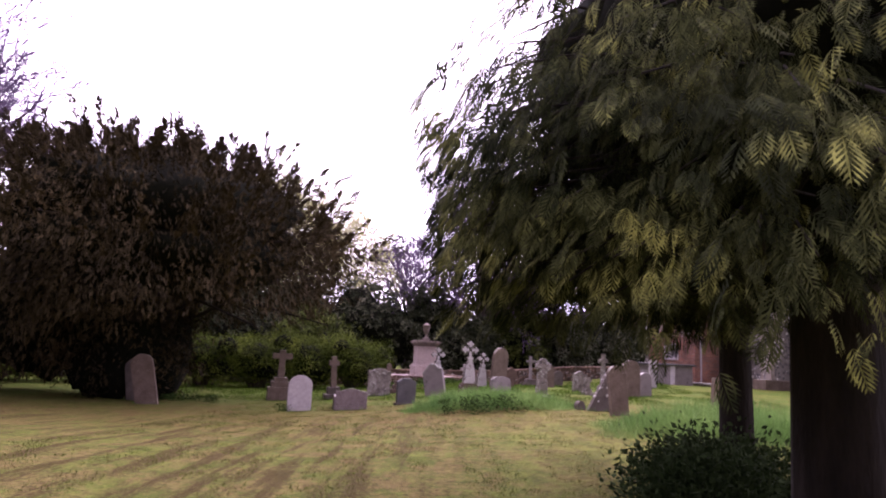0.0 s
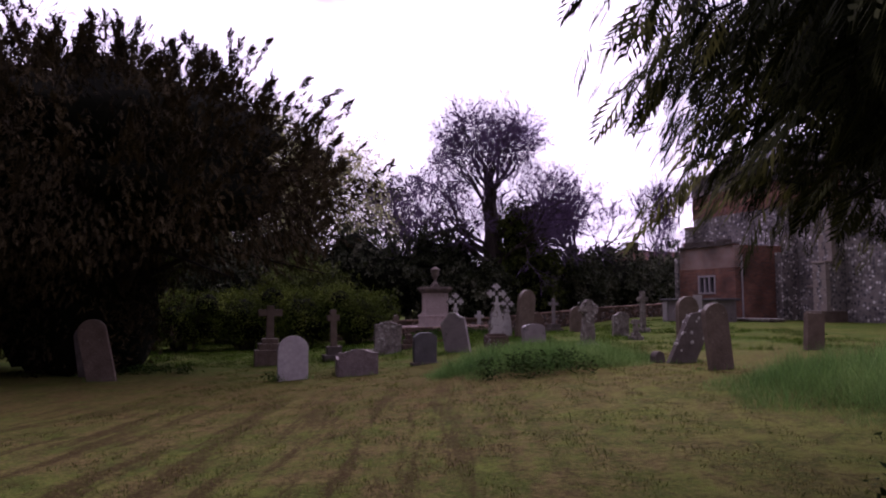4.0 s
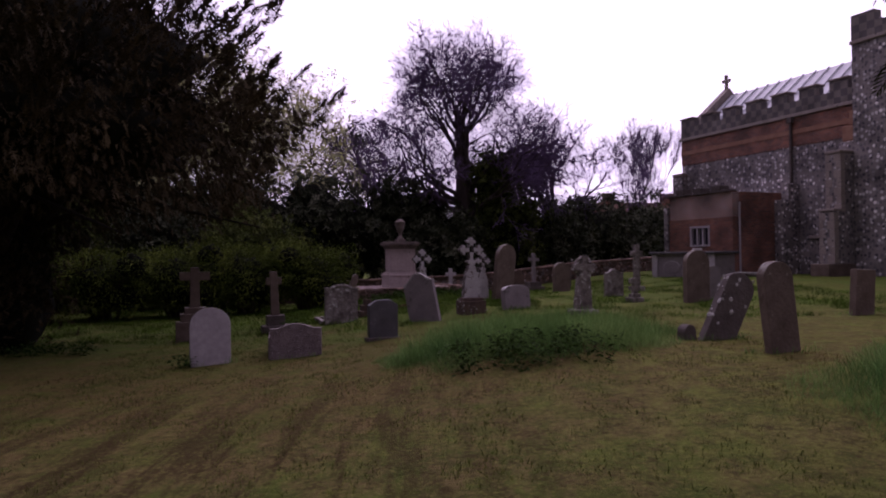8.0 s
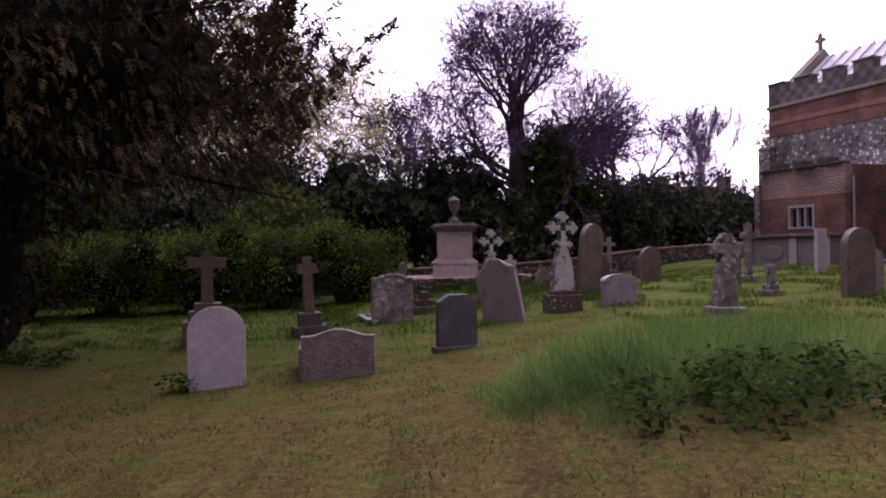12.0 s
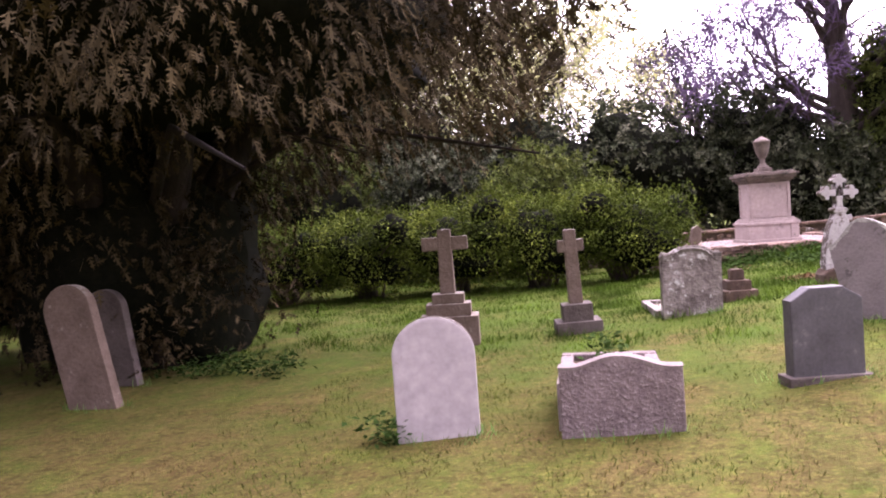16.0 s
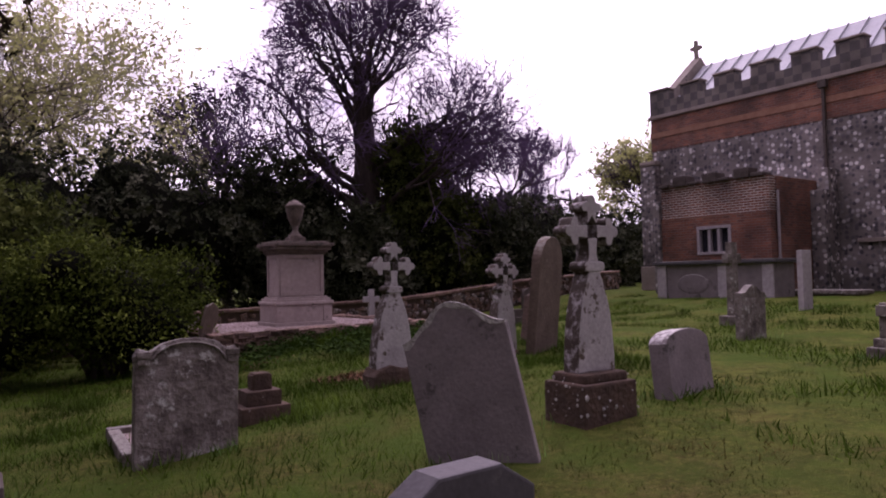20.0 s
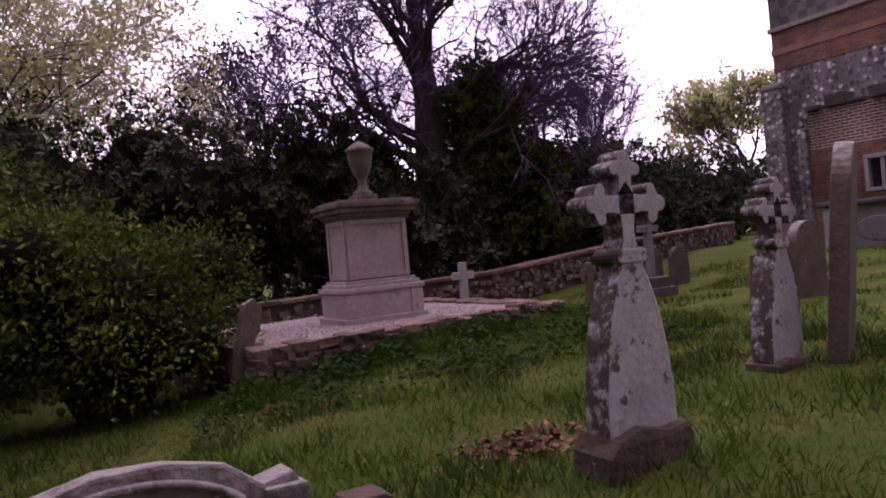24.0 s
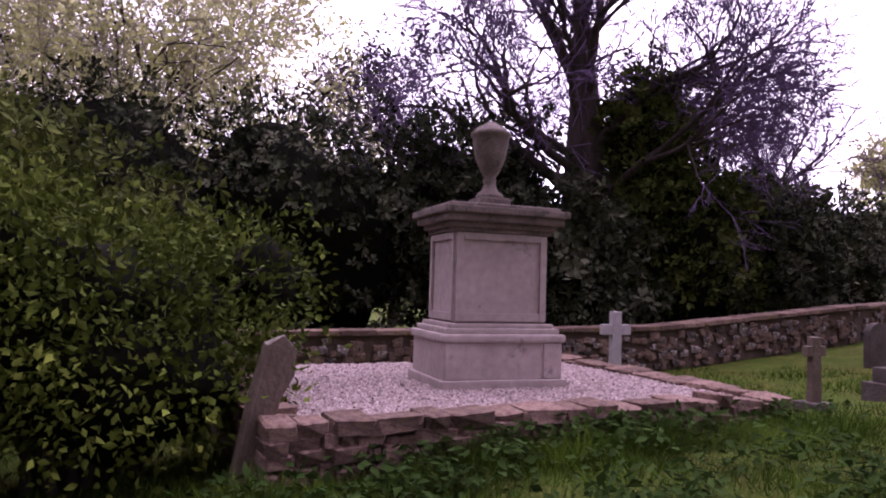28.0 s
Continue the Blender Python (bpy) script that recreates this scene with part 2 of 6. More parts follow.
def masonry_material(name, kind):
    """Brick bonds, coursed flint or flint-and-stone chequer on upright faces, laid out in metres."""
    m = bpy.data.materials.new(name)
    m.use_nodes = True
    n, l = m.node_tree.nodes, m.node_tree.links
    bs = n["Principled BSDF"]
    bs.inputs["Roughness"].default_value = 0.85
    tc = n.new("ShaderNodeTexCoord")
    sp = n.new("ShaderNodeSeparateXYZ")
    l.new(tc.outputs["Object"], sp.inputs[0])
    ad = n.new("ShaderNodeMath")
    l.new(sp.outputs[0], ad.inputs[0])
    l.new(sp.outputs[1], ad.inputs[1])
    cb = n.new("ShaderNodeCombineXYZ")
    l.new(ad.outputs[0], cb.inputs[0])
    l.new(sp.outputs[2], cb.inputs[1])
    stain = n.new("ShaderNodeTexNoise")
    stain.inputs["Scale"].default_value, stain.inputs["Detail"].default_value = 0.9, 8.0
    l.new(tc.outputs["Object"], stain.inputs["Vector"])
    mr = n.new("ShaderNodeMapRange")
    mr.inputs[1].default_value, mr.inputs[2].default_value, mr.inputs[3].default_value, mr.inputs[4].default_value = 0.3, 0.7, 0.45, 1.45
    l.new(stain.outputs[0], mr.inputs[0])
    bp = n.new("ShaderNodeBump")
    bp.inputs["Strength"].default_value, bp.inputs["Distance"].default_value = 0.7, 0.02
    if kind == "brick" or kind == "pointed":
        t = n.new("ShaderNodeTexBrick")
        t.inputs["Scale"].default_value = 1.0
        t.inputs["Brick Width"].default_value, t.inputs["Row Height"].default_value = 0.23, 0.078
        t.inputs["Mortar Size"].default_value = 0.012 if kind == "pointed" else 0.007
        t.inputs["Color1"].default_value, t.inputs["Color2"].default_value = (0.25, 0.095, 0.055, 1), (0.13, 0.058, 0.042, 1)
        t.inputs["Mortar"].default_value = (0.50, 0.45, 0.42, 1) if kind == "pointed" else (0.20, 0.15, 0.125, 1)
        l.new(cb.outputs[0], t.inputs["Vector"])
        col, hgt = t.outputs["Color"], t.outputs["Fac"]
        bp.invert = True
    elif kind == "flint":
        t = n.new("ShaderNodeTexVoronoi")
        t.inputs["Scale"].default_value = 7.0
        l.new(tc.outputs["Object"], t.inputs["Vector"])
        r = n.new("ShaderNodeValToRGB")
        e = r.color_ramp.elements
        e[0].position, e[0].color = 0.0, (0.05, 0.045, 0.055, 1)
        e[1].position, e[1].color = 0.92, (0.72, 0.68, 0.66, 1)
        e.new(0.55).color = (0.15, 0.135, 0.14, 1)
        s2 = n.new("ShaderNodeSeparateXYZ")
        l.new(t.outputs["Color"], s2.inputs[0])
        l.new(s2.outputs[0], r.inputs[0])
        mk = n.new("ShaderNodeMapRange")
        mk.inputs[1].default_value, mk.inputs[2].default_value = 0.38, 0.52
        l.new(t.outputs["Distance"], mk.inputs[0])
        x = n.new("ShaderNodeMix")
        x.data_type = "RGBA"
        x.inputs[7].default_value = (0.20, 0.175, 0.165, 1)
        l.new(mk.outputs[0], x.inputs[0])
        l.new(r.outputs[0], x.inputs[6])
        col, hgt = x.outputs[2], t.outputs["Distance"]
        bp.invert = True
    else:
        t = n.new("ShaderNodeTexChecker")
        t.inputs["Scale"].default_value = 3.4
        t.inputs["Color1"].default_value, t.inputs["Color2"].default_value = (0.095, 0.083, 0.082, 1), (0.165, 0.140, 0.125, 1)
        l.new(cb.outputs[0], t.inputs["Vector"])
        col, hgt = t.outputs[0], stain.outputs[0]
    hv = n.new("ShaderNodeHueSaturation")
    l.new(col, hv.inputs["Color"])
    l.new(mr.outputs[0], hv.inputs["Value"])
    l.new(hv.outputs[0], bs.inputs["Base Color"])
    l.new(hgt, bp.inputs["Height"])
    l.new(bp.outputs[0], bs.inputs["Normal"])
    return m


M_TURF = turf_material()
M_BRICKW, M_POINTED, M_FLINTBED, M_CHEQUER = masonry_material("brickwork", "brick"), masonry_material("white_pointed_brick", "pointed"), masonry_material("coursed_flint", "flint"), masonry_material("flint_chequer", "chequer")
M_BLADE = mat("short_grass", [(0.110, 0.070, 0.026), (0.050, 0.072, 0.012), (0.115, 0.130, 0.024)], 0.8, 0.7, 0, 4, 9, per=0.5, sheer=0.25)
M_LONG = mat("long_grass", [(0.060, 0.140, 0.034), (0.125, 0.235, 0.060), (0.215, 0.330, 0.095)], 0.9, 0.6, 0, 4, 9, per=0.35, sheer=0.25)
M_ROUGH = mat("uncut_grass", [(0.034, 0.056, 0.008), (0.052, 0.100, 0.011), (0.105, 0.168, 0.018)], 0.9, 0.7, 0, 4, 9, per=0.45, sheer=0.2)
M_PALE = mat("pale_limestone", [(0.34, 0.305, 0.315), (0.41, 0.37, 0.38)], 3, 0.85, 0.12, 8, 12, spots=(0.30, 0.27, 0.26), spot_scale=2.5, spot_at=0.6)
M_TOMB = mat("tomb_stone", [(0.32, 0.26, 0.245), (0.42, 0.345, 0.325)], 2.2, 0.8, 0.2, 8, 14, spots=(0.24, 0.20, 0.19), spot_scale=2.6, spot_at=0.60)
M_TOMBCAP = mat("weathered_cap_stone", [(0.10, 0.078, 0.068), (0.21, 0.165, 0.145)], 5, 0.9, 0.5, 8, 40, spots=(0.08, 0.07, 0.06), spot_scale=6, spot_at=0.55)
M_GRAN = mat("rough_granite", [(0.13, 0.10, 0.10), (0.24, 0.19, 0.19)], 9, 0.9, 1.0, 8, 90, spots=(0.33, 0.28, 0.27), spot_scale=40, spot_at=0.58, bump_scale=40)
M_GRANTOP = mat("dressed_granite", [(0.15, 0.12, 0.115), (0.24, 0.20, 0.195)], 9, 0.85, 0.4, 8, 60)
M_SLATE = mat("dark_slate", [(0.06, 0.055, 0.06), (0.10, 0.095, 0.10)], 4, 0.6, 0.15, 8, 50, spots=(0.14, 0.13, 0.13), spot_scale=4, spot_at=0.6)
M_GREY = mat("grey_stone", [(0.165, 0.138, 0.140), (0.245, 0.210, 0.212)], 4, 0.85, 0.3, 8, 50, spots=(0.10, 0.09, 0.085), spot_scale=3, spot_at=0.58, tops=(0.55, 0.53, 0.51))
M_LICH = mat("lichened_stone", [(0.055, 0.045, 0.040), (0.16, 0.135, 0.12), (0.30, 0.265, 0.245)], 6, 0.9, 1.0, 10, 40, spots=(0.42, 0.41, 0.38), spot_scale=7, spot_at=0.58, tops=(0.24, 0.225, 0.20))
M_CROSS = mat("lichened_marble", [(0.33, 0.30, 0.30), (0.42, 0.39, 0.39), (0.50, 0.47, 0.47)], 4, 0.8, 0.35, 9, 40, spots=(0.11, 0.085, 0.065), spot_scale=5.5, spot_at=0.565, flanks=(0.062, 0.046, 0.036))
M_LICHWHITE = mat("white_lichen_crust", [(0.25, 0.235, 0.22), (0.52, 0.50, 0.47)], 14, 0.95, 1.0, 9, 60, spots=(0.10, 0.09, 0.08), spot_scale=18, spot_at=0.60)
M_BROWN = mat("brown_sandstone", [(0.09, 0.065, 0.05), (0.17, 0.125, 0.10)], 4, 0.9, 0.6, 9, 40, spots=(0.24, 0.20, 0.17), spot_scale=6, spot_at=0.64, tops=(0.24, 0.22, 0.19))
M_DARK = mat("dark_weathered_stone", [(0.065, 0.05, 0.045), (0.12, 0.10, 0.09)], 4, 0.9, 0.6, 9, 40, spots=(0.20, 0.17, 0.15), spot_scale=8, spot_at=0.66)
M_MOSSY = mat("mossy_plinth_stone", [(0.055, 0.038, 0.030), (0.12, 0.078, 0.058)], 4, 0.95, 0.9, 9, 35, spots=(0.50, 0.47, 0.44), spot_scale=9, spot_at=0.66)
M_RUBBLE = mat("rubble_stone", [(0.070, 0.042, 0.033), (0.175, 0.110, 0.088), (0.32, 0.25, 0.22)], 5, 0.95, 0.8, 9, 30, spots=(0.15, 0.095, 0.03), spot_scale=5, spot_at=0.56, per=0.35)
M_MORTAR = mat("old_mortar", [(0.075, 0.05, 0.04), (0.13, 0.09, 0.072)], 8, 0.95, 0.6, 8, 40)
M_GRAVEL = mat("pink_gravel", [(0.22, 0.155, 0.14), (0.35, 0.27, 0.255), (0.48, 0.40, 0.385)], 40, 0.9, 1.0, 4, 90, per=0.3, bump_scale=60)
M_ASHLAR = mat("church_ashlar", [(0.22, 0.18, 0.155), (0.33, 0.28, 0.25)], 2, 0.9, 0.4, 8, 30, spots=(0.10, 0.085, 0.075), spot_scale=2, spot_at=0.6)
M_LEAD = mat("lead_roof", [(0.33, 0.34, 0.37), (0.42, 0.43, 0.46)], 1.5, 0.5, 0.1, 6, 20)
M_GLASS = mat("dark_leaded_glass", [(0.012, 0.012, 0.016), (0.03, 0.03, 0.04)], 6, 0.15, 0.1, 2, 12)
M_BARK = mat("bark", [(0.035, 0.026, 0.024), (0.085, 0.065, 0.058)], 6, 0.95, 1.0, 9, 30, stretch=(1, 1, 0.25))
M_TWIG = mat("twigs", [(0.100, 0.066, 0.125), (0.170, 0.116, 0.215)], 3, 0.9, 0, 4, 20)
M_PALETWIG = mat("pale_twigs", [(0.24, 0.21, 0.17), (0.36, 0.32, 0.26)], 3, 0.9, 0, 4, 20)
M_YEW = mat("yew_needles", [(0.018, 0.014, 0.009), (0.040, 0.031, 0.016), (0.078, 0.058, 0.028)], 0.8, 0.95, 0, 5, 6, per=0.5)
# Near-black to yellow-green: inner shade and lit spray tips put into the colour.
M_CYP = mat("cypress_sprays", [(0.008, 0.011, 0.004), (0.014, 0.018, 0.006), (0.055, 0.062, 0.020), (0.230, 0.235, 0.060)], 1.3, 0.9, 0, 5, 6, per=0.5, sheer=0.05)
M_LAUREL = mat("hedge_leaves", [(0.026, 0.042, 0.007), (0.066, 0.092, 0.014), (0.165, 0.200, 0.034)], 1.0, 0.8, 0, 5, 6, per=0.5, sheer=0.12)
M_RHODO = mat("rhododendron_leaves", [(0.014, 0.018, 0.010), (0.042, 0.050, 0.027), (0.155, 0.158, 0.105)], 0.9, 0.8, 0, 5, 6, per=0.6)
M_WOODEDGE = mat("shrub_leaves", [(0.030, 0.042, 0.010), (0.060, 0.078, 0.018), (0.120, 0.135, 0.035)], 1.0, 0.8, 0, 5, 6, per=0.6, sheer=0.15)
M_SPRING = mat("spring_leaves", [(0.34, 0.35, 0.13), (0.46, 0.47, 0.21), (0.56, 0.56, 0.30)], 0.7, 0.8, 0, 5, 6, per=0.3, sheer=0.6)
M_BUD = mat("reddish_buds", [(0.05, 0.030, 0.030), (0.085, 0.055, 0.052)], 0.7, 0.7, 0, 5, 6, per=0.4, sheer=0.2)
M_IVY = mat("ivy_leaves", [(0.02, 0.035, 0.012), (0.035, 0.055, 0.02)], 1, 0.9, 0, 5, 6, per=0.5, sheer=0.1)
# M_BARK made darker: the shade under the crowns is put into the colour.
M_SHADEBARK = mat("shade_dark_bark", [(0.008, 0.006, 0.005), (0.024, 0.017, 0.014)], 6, 0.95, 1.0, 9, 30, stretch=(1, 1, 0.25))
# Near-black colour of the added hulls that stand in for shade inside the foliage.
M_SHADEHULL = mat("inner_shade_hull", [(0.004, 0.005, 0.003), (0.010, 0.010, 0.006)], 5, 1.0, 0, 6, 20)
M_EARTH = mat("leaf_litter", [(0.07, 0.045, 0.03), (0.13, 0.085, 0.055)], 6, 0.95, 0.8, 8, 30)
M_ROOFTILE = mat("clay_roof", [(0.11, 0.055, 0.04), (0.17, 0.085, 0.06)], 1.5, 0.9, 0.4, 6, 12)


# ---- building tools ----
def ease(v, lo, hi):
    t = min(1.0, max(0.0, (v - lo) / (hi - lo)))
    return t * t * (3 - 2 * t)


def gz(x, y):
    """Height of the ground: a bank that rises to the east, with a dip before the boundary wall."""
    s = ease(y, 3.0, 18.0)
    h = -0.02 + (0.06 + 0.30 * s) * math.tanh((x + 0.6) / 3.4)
    h += 0.13 * ease(y, 21.0, 26.0) * math.exp(-((x + 1.0) / 3.0) ** 2)
    h += 0.10 * math.exp(-((x + 0.6) / 2.6) ** 2 - ((y - 30.2) / 2.4) ** 2)
    h += 0.22 * math.exp(-((x + 8.0) / 4.0) ** 2 - ((y - 8.0) / 5.0) ** 2)
    h -= 0.38 * math.exp(-((x - 2.5) / 4.5) ** 2 - ((y - 36.5) / 4.0) ** 2)
    h += 0.28 * ease(x, 6.0, 11.5) * ease(y, 17.0, 30.0)
    h += 0.22 * math.exp(-((x - 1.1) / 1.6) ** 2 - ((y - 16.5) / 1.3) ** 2)
    h += 0.22 * math.exp(-((x - 5.6) / 2.0) ** 2 - ((y - 12.6) / 2.2) ** 2)
    return h


def mesh_of(name, bm, material, smooth=False):
    me = bpy.data.meshes.new(name)
    bm.normal_update()
    bm.to_mesh(me)
    bm.free()
    me.materials.append(material)
    if smooth:
        me.polygons.foreach_set("use_smooth", [True] * len(me.polygons))
    return me


def raw_mesh(name, verts, faces, material, smooth=False):
    me = bpy.data.meshes.new(name)
    verts = np.asarray(verts, dtype=np.float32)
    faces = np.asarray(faces, dtype=np.int32)
    me.vertices.add(len(verts))
    me.vertices.foreach_set("co", verts.ravel())
    k = faces.shape[1]
    me.loops.add(faces.size)
    me.loops.foreach_set("vertex_index", faces.ravel())
    me.polygons.add(len(faces))
    me.polygons.foreach_set("loop_start", np.arange(0, faces.size, k, dtype=np.int32))
    me.polygons.foreach_set("loop_total", np.full(len(faces), k, dtype=np.int32))
    if smooth:
        me.polygons.foreach_set("use_smooth", np.ones(len(faces), dtype=bool))
    me.update(calc_edges=True)
    me.materials.append(material)
    return me


def thing(name, m, label, category, group="", kind=""):
    ob = new(name)
    ob.empty_display_size = 0.1
    ob.matrix_world = m
    return tagged(ob, label, category, group, kind)


def part(name, bm, material, parent, label="", smooth=False, kind=""):
    me = bm if isinstance(bm, bpy.types.Mesh) else mesh_of(name, bm, material, smooth)
    ob = new(name, me)
    ob.parent = parent
    return tagged(ob, label, kind=kind)


def box(bm, x0, x1, y0, y1, z0, z1, bevel=0.0, segs=2):
    v = [bm.verts.new(p) for p in ((x0, y0, z0), (x1, y0, z0), (x1, y1, z0), (x0, y1, z0), (x0, y0, z1), (x1, y0, z1), (x1, y1, z1), (x0, y1, z1))]
    fs = [bm.faces.new([v[i] for i in f]) for f in ((0, 3, 2, 1), (4, 5, 6, 7), (0, 1, 5, 4), (1, 2, 6, 5), (2, 3, 7, 6), (3, 0, 4, 7))]
    if bevel:
        es = list({e for f in fs for e in f.edges})
        bmesh.ops.bevel(bm, geom=es, offset=bevel, segments=segs, affect="EDGES", profile=0.6)
    return bm


def boxes(*rows, bevel=0.012):
    bm = bmesh.new()
    for r in rows:
        box(bm, *r, bevel=bevel)
    return bm


def slab(outline, t, bevel=0.012, wobble=0.0):
    """An upright slab: an outline in x and z, t thick along y, its edges rounded."""
    bm = bmesh.new()
    f = bm.faces.new([bm.verts.new((x, -t / 2, z)) for x, z in outline])
    r = bmesh.ops.extrude_face_region(bm, geom=[f])
    bmesh.ops.translate(bm, vec=(0, t, 0), verts=[g for g in r["geom"] if isinstance(g, bmesh.types.BMVert)])
    bmesh.ops.recalc_face_normals(bm, faces=bm.faces)
    if bevel:
        rim = [e for e in bm.edges if len(e.link_faces) == 2 and e.calc_face_angle(0) > 1.2]
        bmesh.ops.bevel(bm, geom=rim, offset=bevel, segments=2, affect="EDGES", profile=0.6)
    if wobble:
        for v in bm.verts:
            v.co += Vector((noise.noise(v.co * 5), noise.noise(v.co * 5 + Vector((9, 0, 0))), noise.noise(v.co * 5 + Vector((0, 9, 0))))) * wobble
    return bm


def lathe(profile, segs=24):
    vs, fs = [], []
    for r, z in profile:
        vs += [(r * math.cos(2 * math.pi * i / segs), r * math.sin(2 * math.pi * i / segs), z) for i in range(segs)]
    for j in range(len(profile) - 1):
        fs += [(j * segs + i, j * segs + (i + 1) % segs, (j + 1) * segs + (i + 1) % segs, (j + 1) * segs + i) for i in range(segs)]
    return vs, fs


def tube(path, radii, sides=5):
    v, f = [], []
    path = [Vector(p) for p in path]
    for i, p in enumerate(path):
        d = (path[min(i + 1, len(path) - 1)] - path[max(i - 1, 0)]).normalized()
        a = d.orthogonal().normalized()
        b = d.cross(a)
        for k in range(sides):
            t = 2 * math.pi * k / sides
            v.append(tuple(p + (a * math.cos(t) + b * math.sin(t)) * radii[i]))
    for i in range(len(path) - 1):
        for k in range(sides):
            f.append((i * sides + k, i * sides + (k + 1) % sides, (i + 1) * sides + (k + 1) % sides, (i + 1) * sides + k))
    return v, f


def arc(cx, cz, r, a0, a1, n):
    return [(cx + r * math.cos(radians(a0 + (a1 - a0) * i / n)), cz + r * math.sin(radians(a0 + (a1 - a0) * i / n))) for i in range(n + 1)]


def head_outline(kind, w, h, sink=0.25):
    """Outlines of headstones, from the right foot round the head to the left foot."""
    a = w / 2
    if kind == "round":
        pts = [(a, -sink), (a, h - a * 0.92)] + [(a * math.cos(t), h - a * 0.92 + a * 0.92 * math.sin(t)) for t in np.linspace(0.12, math.pi - 0.12, 18)] + [(-a, h - a * 0.92), (-a, -sink)]
    elif kind == "segment":
        pts = [(a, -sink), (a, h - 0.16 * w)] + [(a * 0.98 * math.cos(t), h - 0.16 * w + 0.16 * w * math.sin(t)) for t in np.linspace(0.15, math.pi - 0.15, 14)] + [(-a, h - 0.16 * w), (-a, -sink)]
    elif kind == "shoulder":
        s, r = 0.13 * w, 0.36 * w
        pts = [(a, -sink), (a, h - r - 0.02), (a - s * 0.5, h - r + 0.03), (a - s, h - r + 0.01)] + [((a - s) * math.cos(t), h - r + 0.01 + (r - 0.01) * math.sin(t)) for t in np.linspace(0.2, math.pi - 0.2, 14)] + [(-a + s, h - r + 0.01), (-a + s * 0.5, h - r + 0.03), (-a, h - r - 0.02), (-a, -sink)]
    elif kind == "ogee":
        pts = [(a, -sink), (a, h * 0.80)] + [(a * (1 - 2 * u), h * (0.80 + 0.20 * math.sin(math.pi * u) ** 2)) for u in np.linspace(0.03, 0.97, 18)] + [(-a, h * 0.80), (-a, -sink)]
    elif kind == "scroll":
        pts = [(a, -sink), (a * 1.02, h * 0.80), (a * 1.06, h * 0.86), (a * 0.96, h * 0.92), (a * 0.72, h * 0.90), (a * 0.5, h * 0.97), (a * 0.18, h), (-a * 0.18, h), (-a * 0.5, h * 0.97), (-a * 0.72, h * 0.90), (-a * 0.96, h * 0.92), (-a * 1.06, h * 0.86), (-a * 1.02, h * 0.80), (-a, -sink)]
    elif kind == "cant":
        c = 0.30 * w
        pts = [(a, -sink), (a, h - 0.10), (a - c * 0.9, h), (-a + c * 0.9, h), (-a, h - 0.10), (-a, -sink)]
    elif kind == "wave":
        pts = [(a, -sink), (a, h * 0.86)] + [(a * (1 - 2 * u), h * (0.86 + 0.14 * math.sin(math.pi * min(1, max(0, (u - 0.12) / 0.76))) ** 1.5)) for u in np.linspace(0.04, 0.96, 16)] + [(-a, h * 0.86), (-a, -sink)]
    else:
        pts = [(a, -sink), (a, h), (-a, h), (-a, -sink)]
    return pts


# ---- ground ----
def build_ground():
    near = np.arange(-26, 26.01, 0.4)
    xs = np.concatenate([[-900, -400, -200, -110, -70, -45, -33], near, [33, 45, 70, 110, 200, 400, 900]])
    ys = np.concatenate([[-900, -400, -200, -100, -50, -25, -12], np.arange(-6, 48.01, 0.4), [54, 62, 75, 100, 160, 300, 600, 1200]])
    X, Y = np.meshgrid(xs, ys)
    Z = np.array([[gz(a, b) for a in xs] for b in ys])
    Z += np.array([[0.02 * noise.noise((a * 1.1, b * 1.1, 3.0)) + 0.012 * noise.noise((a * 3.0, b * 3.0, 1.0)) for a in xs] for b in ys])
    nx, ny = len(xs), len(ys)
    v = np.stack([X, Y, Z], -1).reshape(-1, 3)
    i = np.arange(nx * ny).reshape(ny, nx)
    f = np.stack([i[:-1, :-1], i[:-1, 1:], i[1:, 1:], i[1:, :-1]], -1).reshape(-1, 4)
    ob = new("ground", raw_mesh("ground", v, f, M_TURF, True))
    tagged(ob, "mown churchyard turf with worn brown thatch patches", "lawn", kind="structure")


build_ground()


# ---- headstones and crosses ----
def headstone(kind, x, y, yaw, w, h, t, material, label, back=0.0, side=0.0, group="", bevel=0.012, sink=0.25, plinth=None, dz=0.0, category="headstone", wobble=0.004):
    m = pose(x, y, gz(x, y) + dz, -back, side, yaw)
    ob = thing("headstone", m, label, category, group)
    part("slab", slab(head_outline(kind, w, h, sink), t, bevel, wobble), material, ob)
    if plinth:
        pw, ph, pt, pm = plinth
        part("plinth", boxes((-pw / 2, pw / 2, -pt / 2, pt / 2, -0.15, ph)), pm, ob)
    return ob


def kerb_set(x, y, yaw, w, length, material, label, fill=None, rise=0.10, west=None):
    """Grave kerbs that lie behind a headstone."""
    ob = thing("grave_kerb", pose(x, y, gz(x, y), 0, 0, yaw), label, "grave kerb")
    k = 0.11
    part("rail", boxes((-w / 2, -w / 2 + k, 0.06, length, -0.15, rise)), west or material, ob)
    part("rail", boxes((w / 2 - k, w / 2, 0.06, length, -0.15, rise)), material, ob)
    part("rail", boxes((-w / 2, w / 2, length + 0.004, length + k, -0.15, rise + 0.006)), material, ob)
    if fill:
        part("infill", boxes((-w / 2 + k, w / 2 - k, 0.08, length - 0.004, -0.1, rise - 0.05), bevel=0), fill, ob)
    return ob


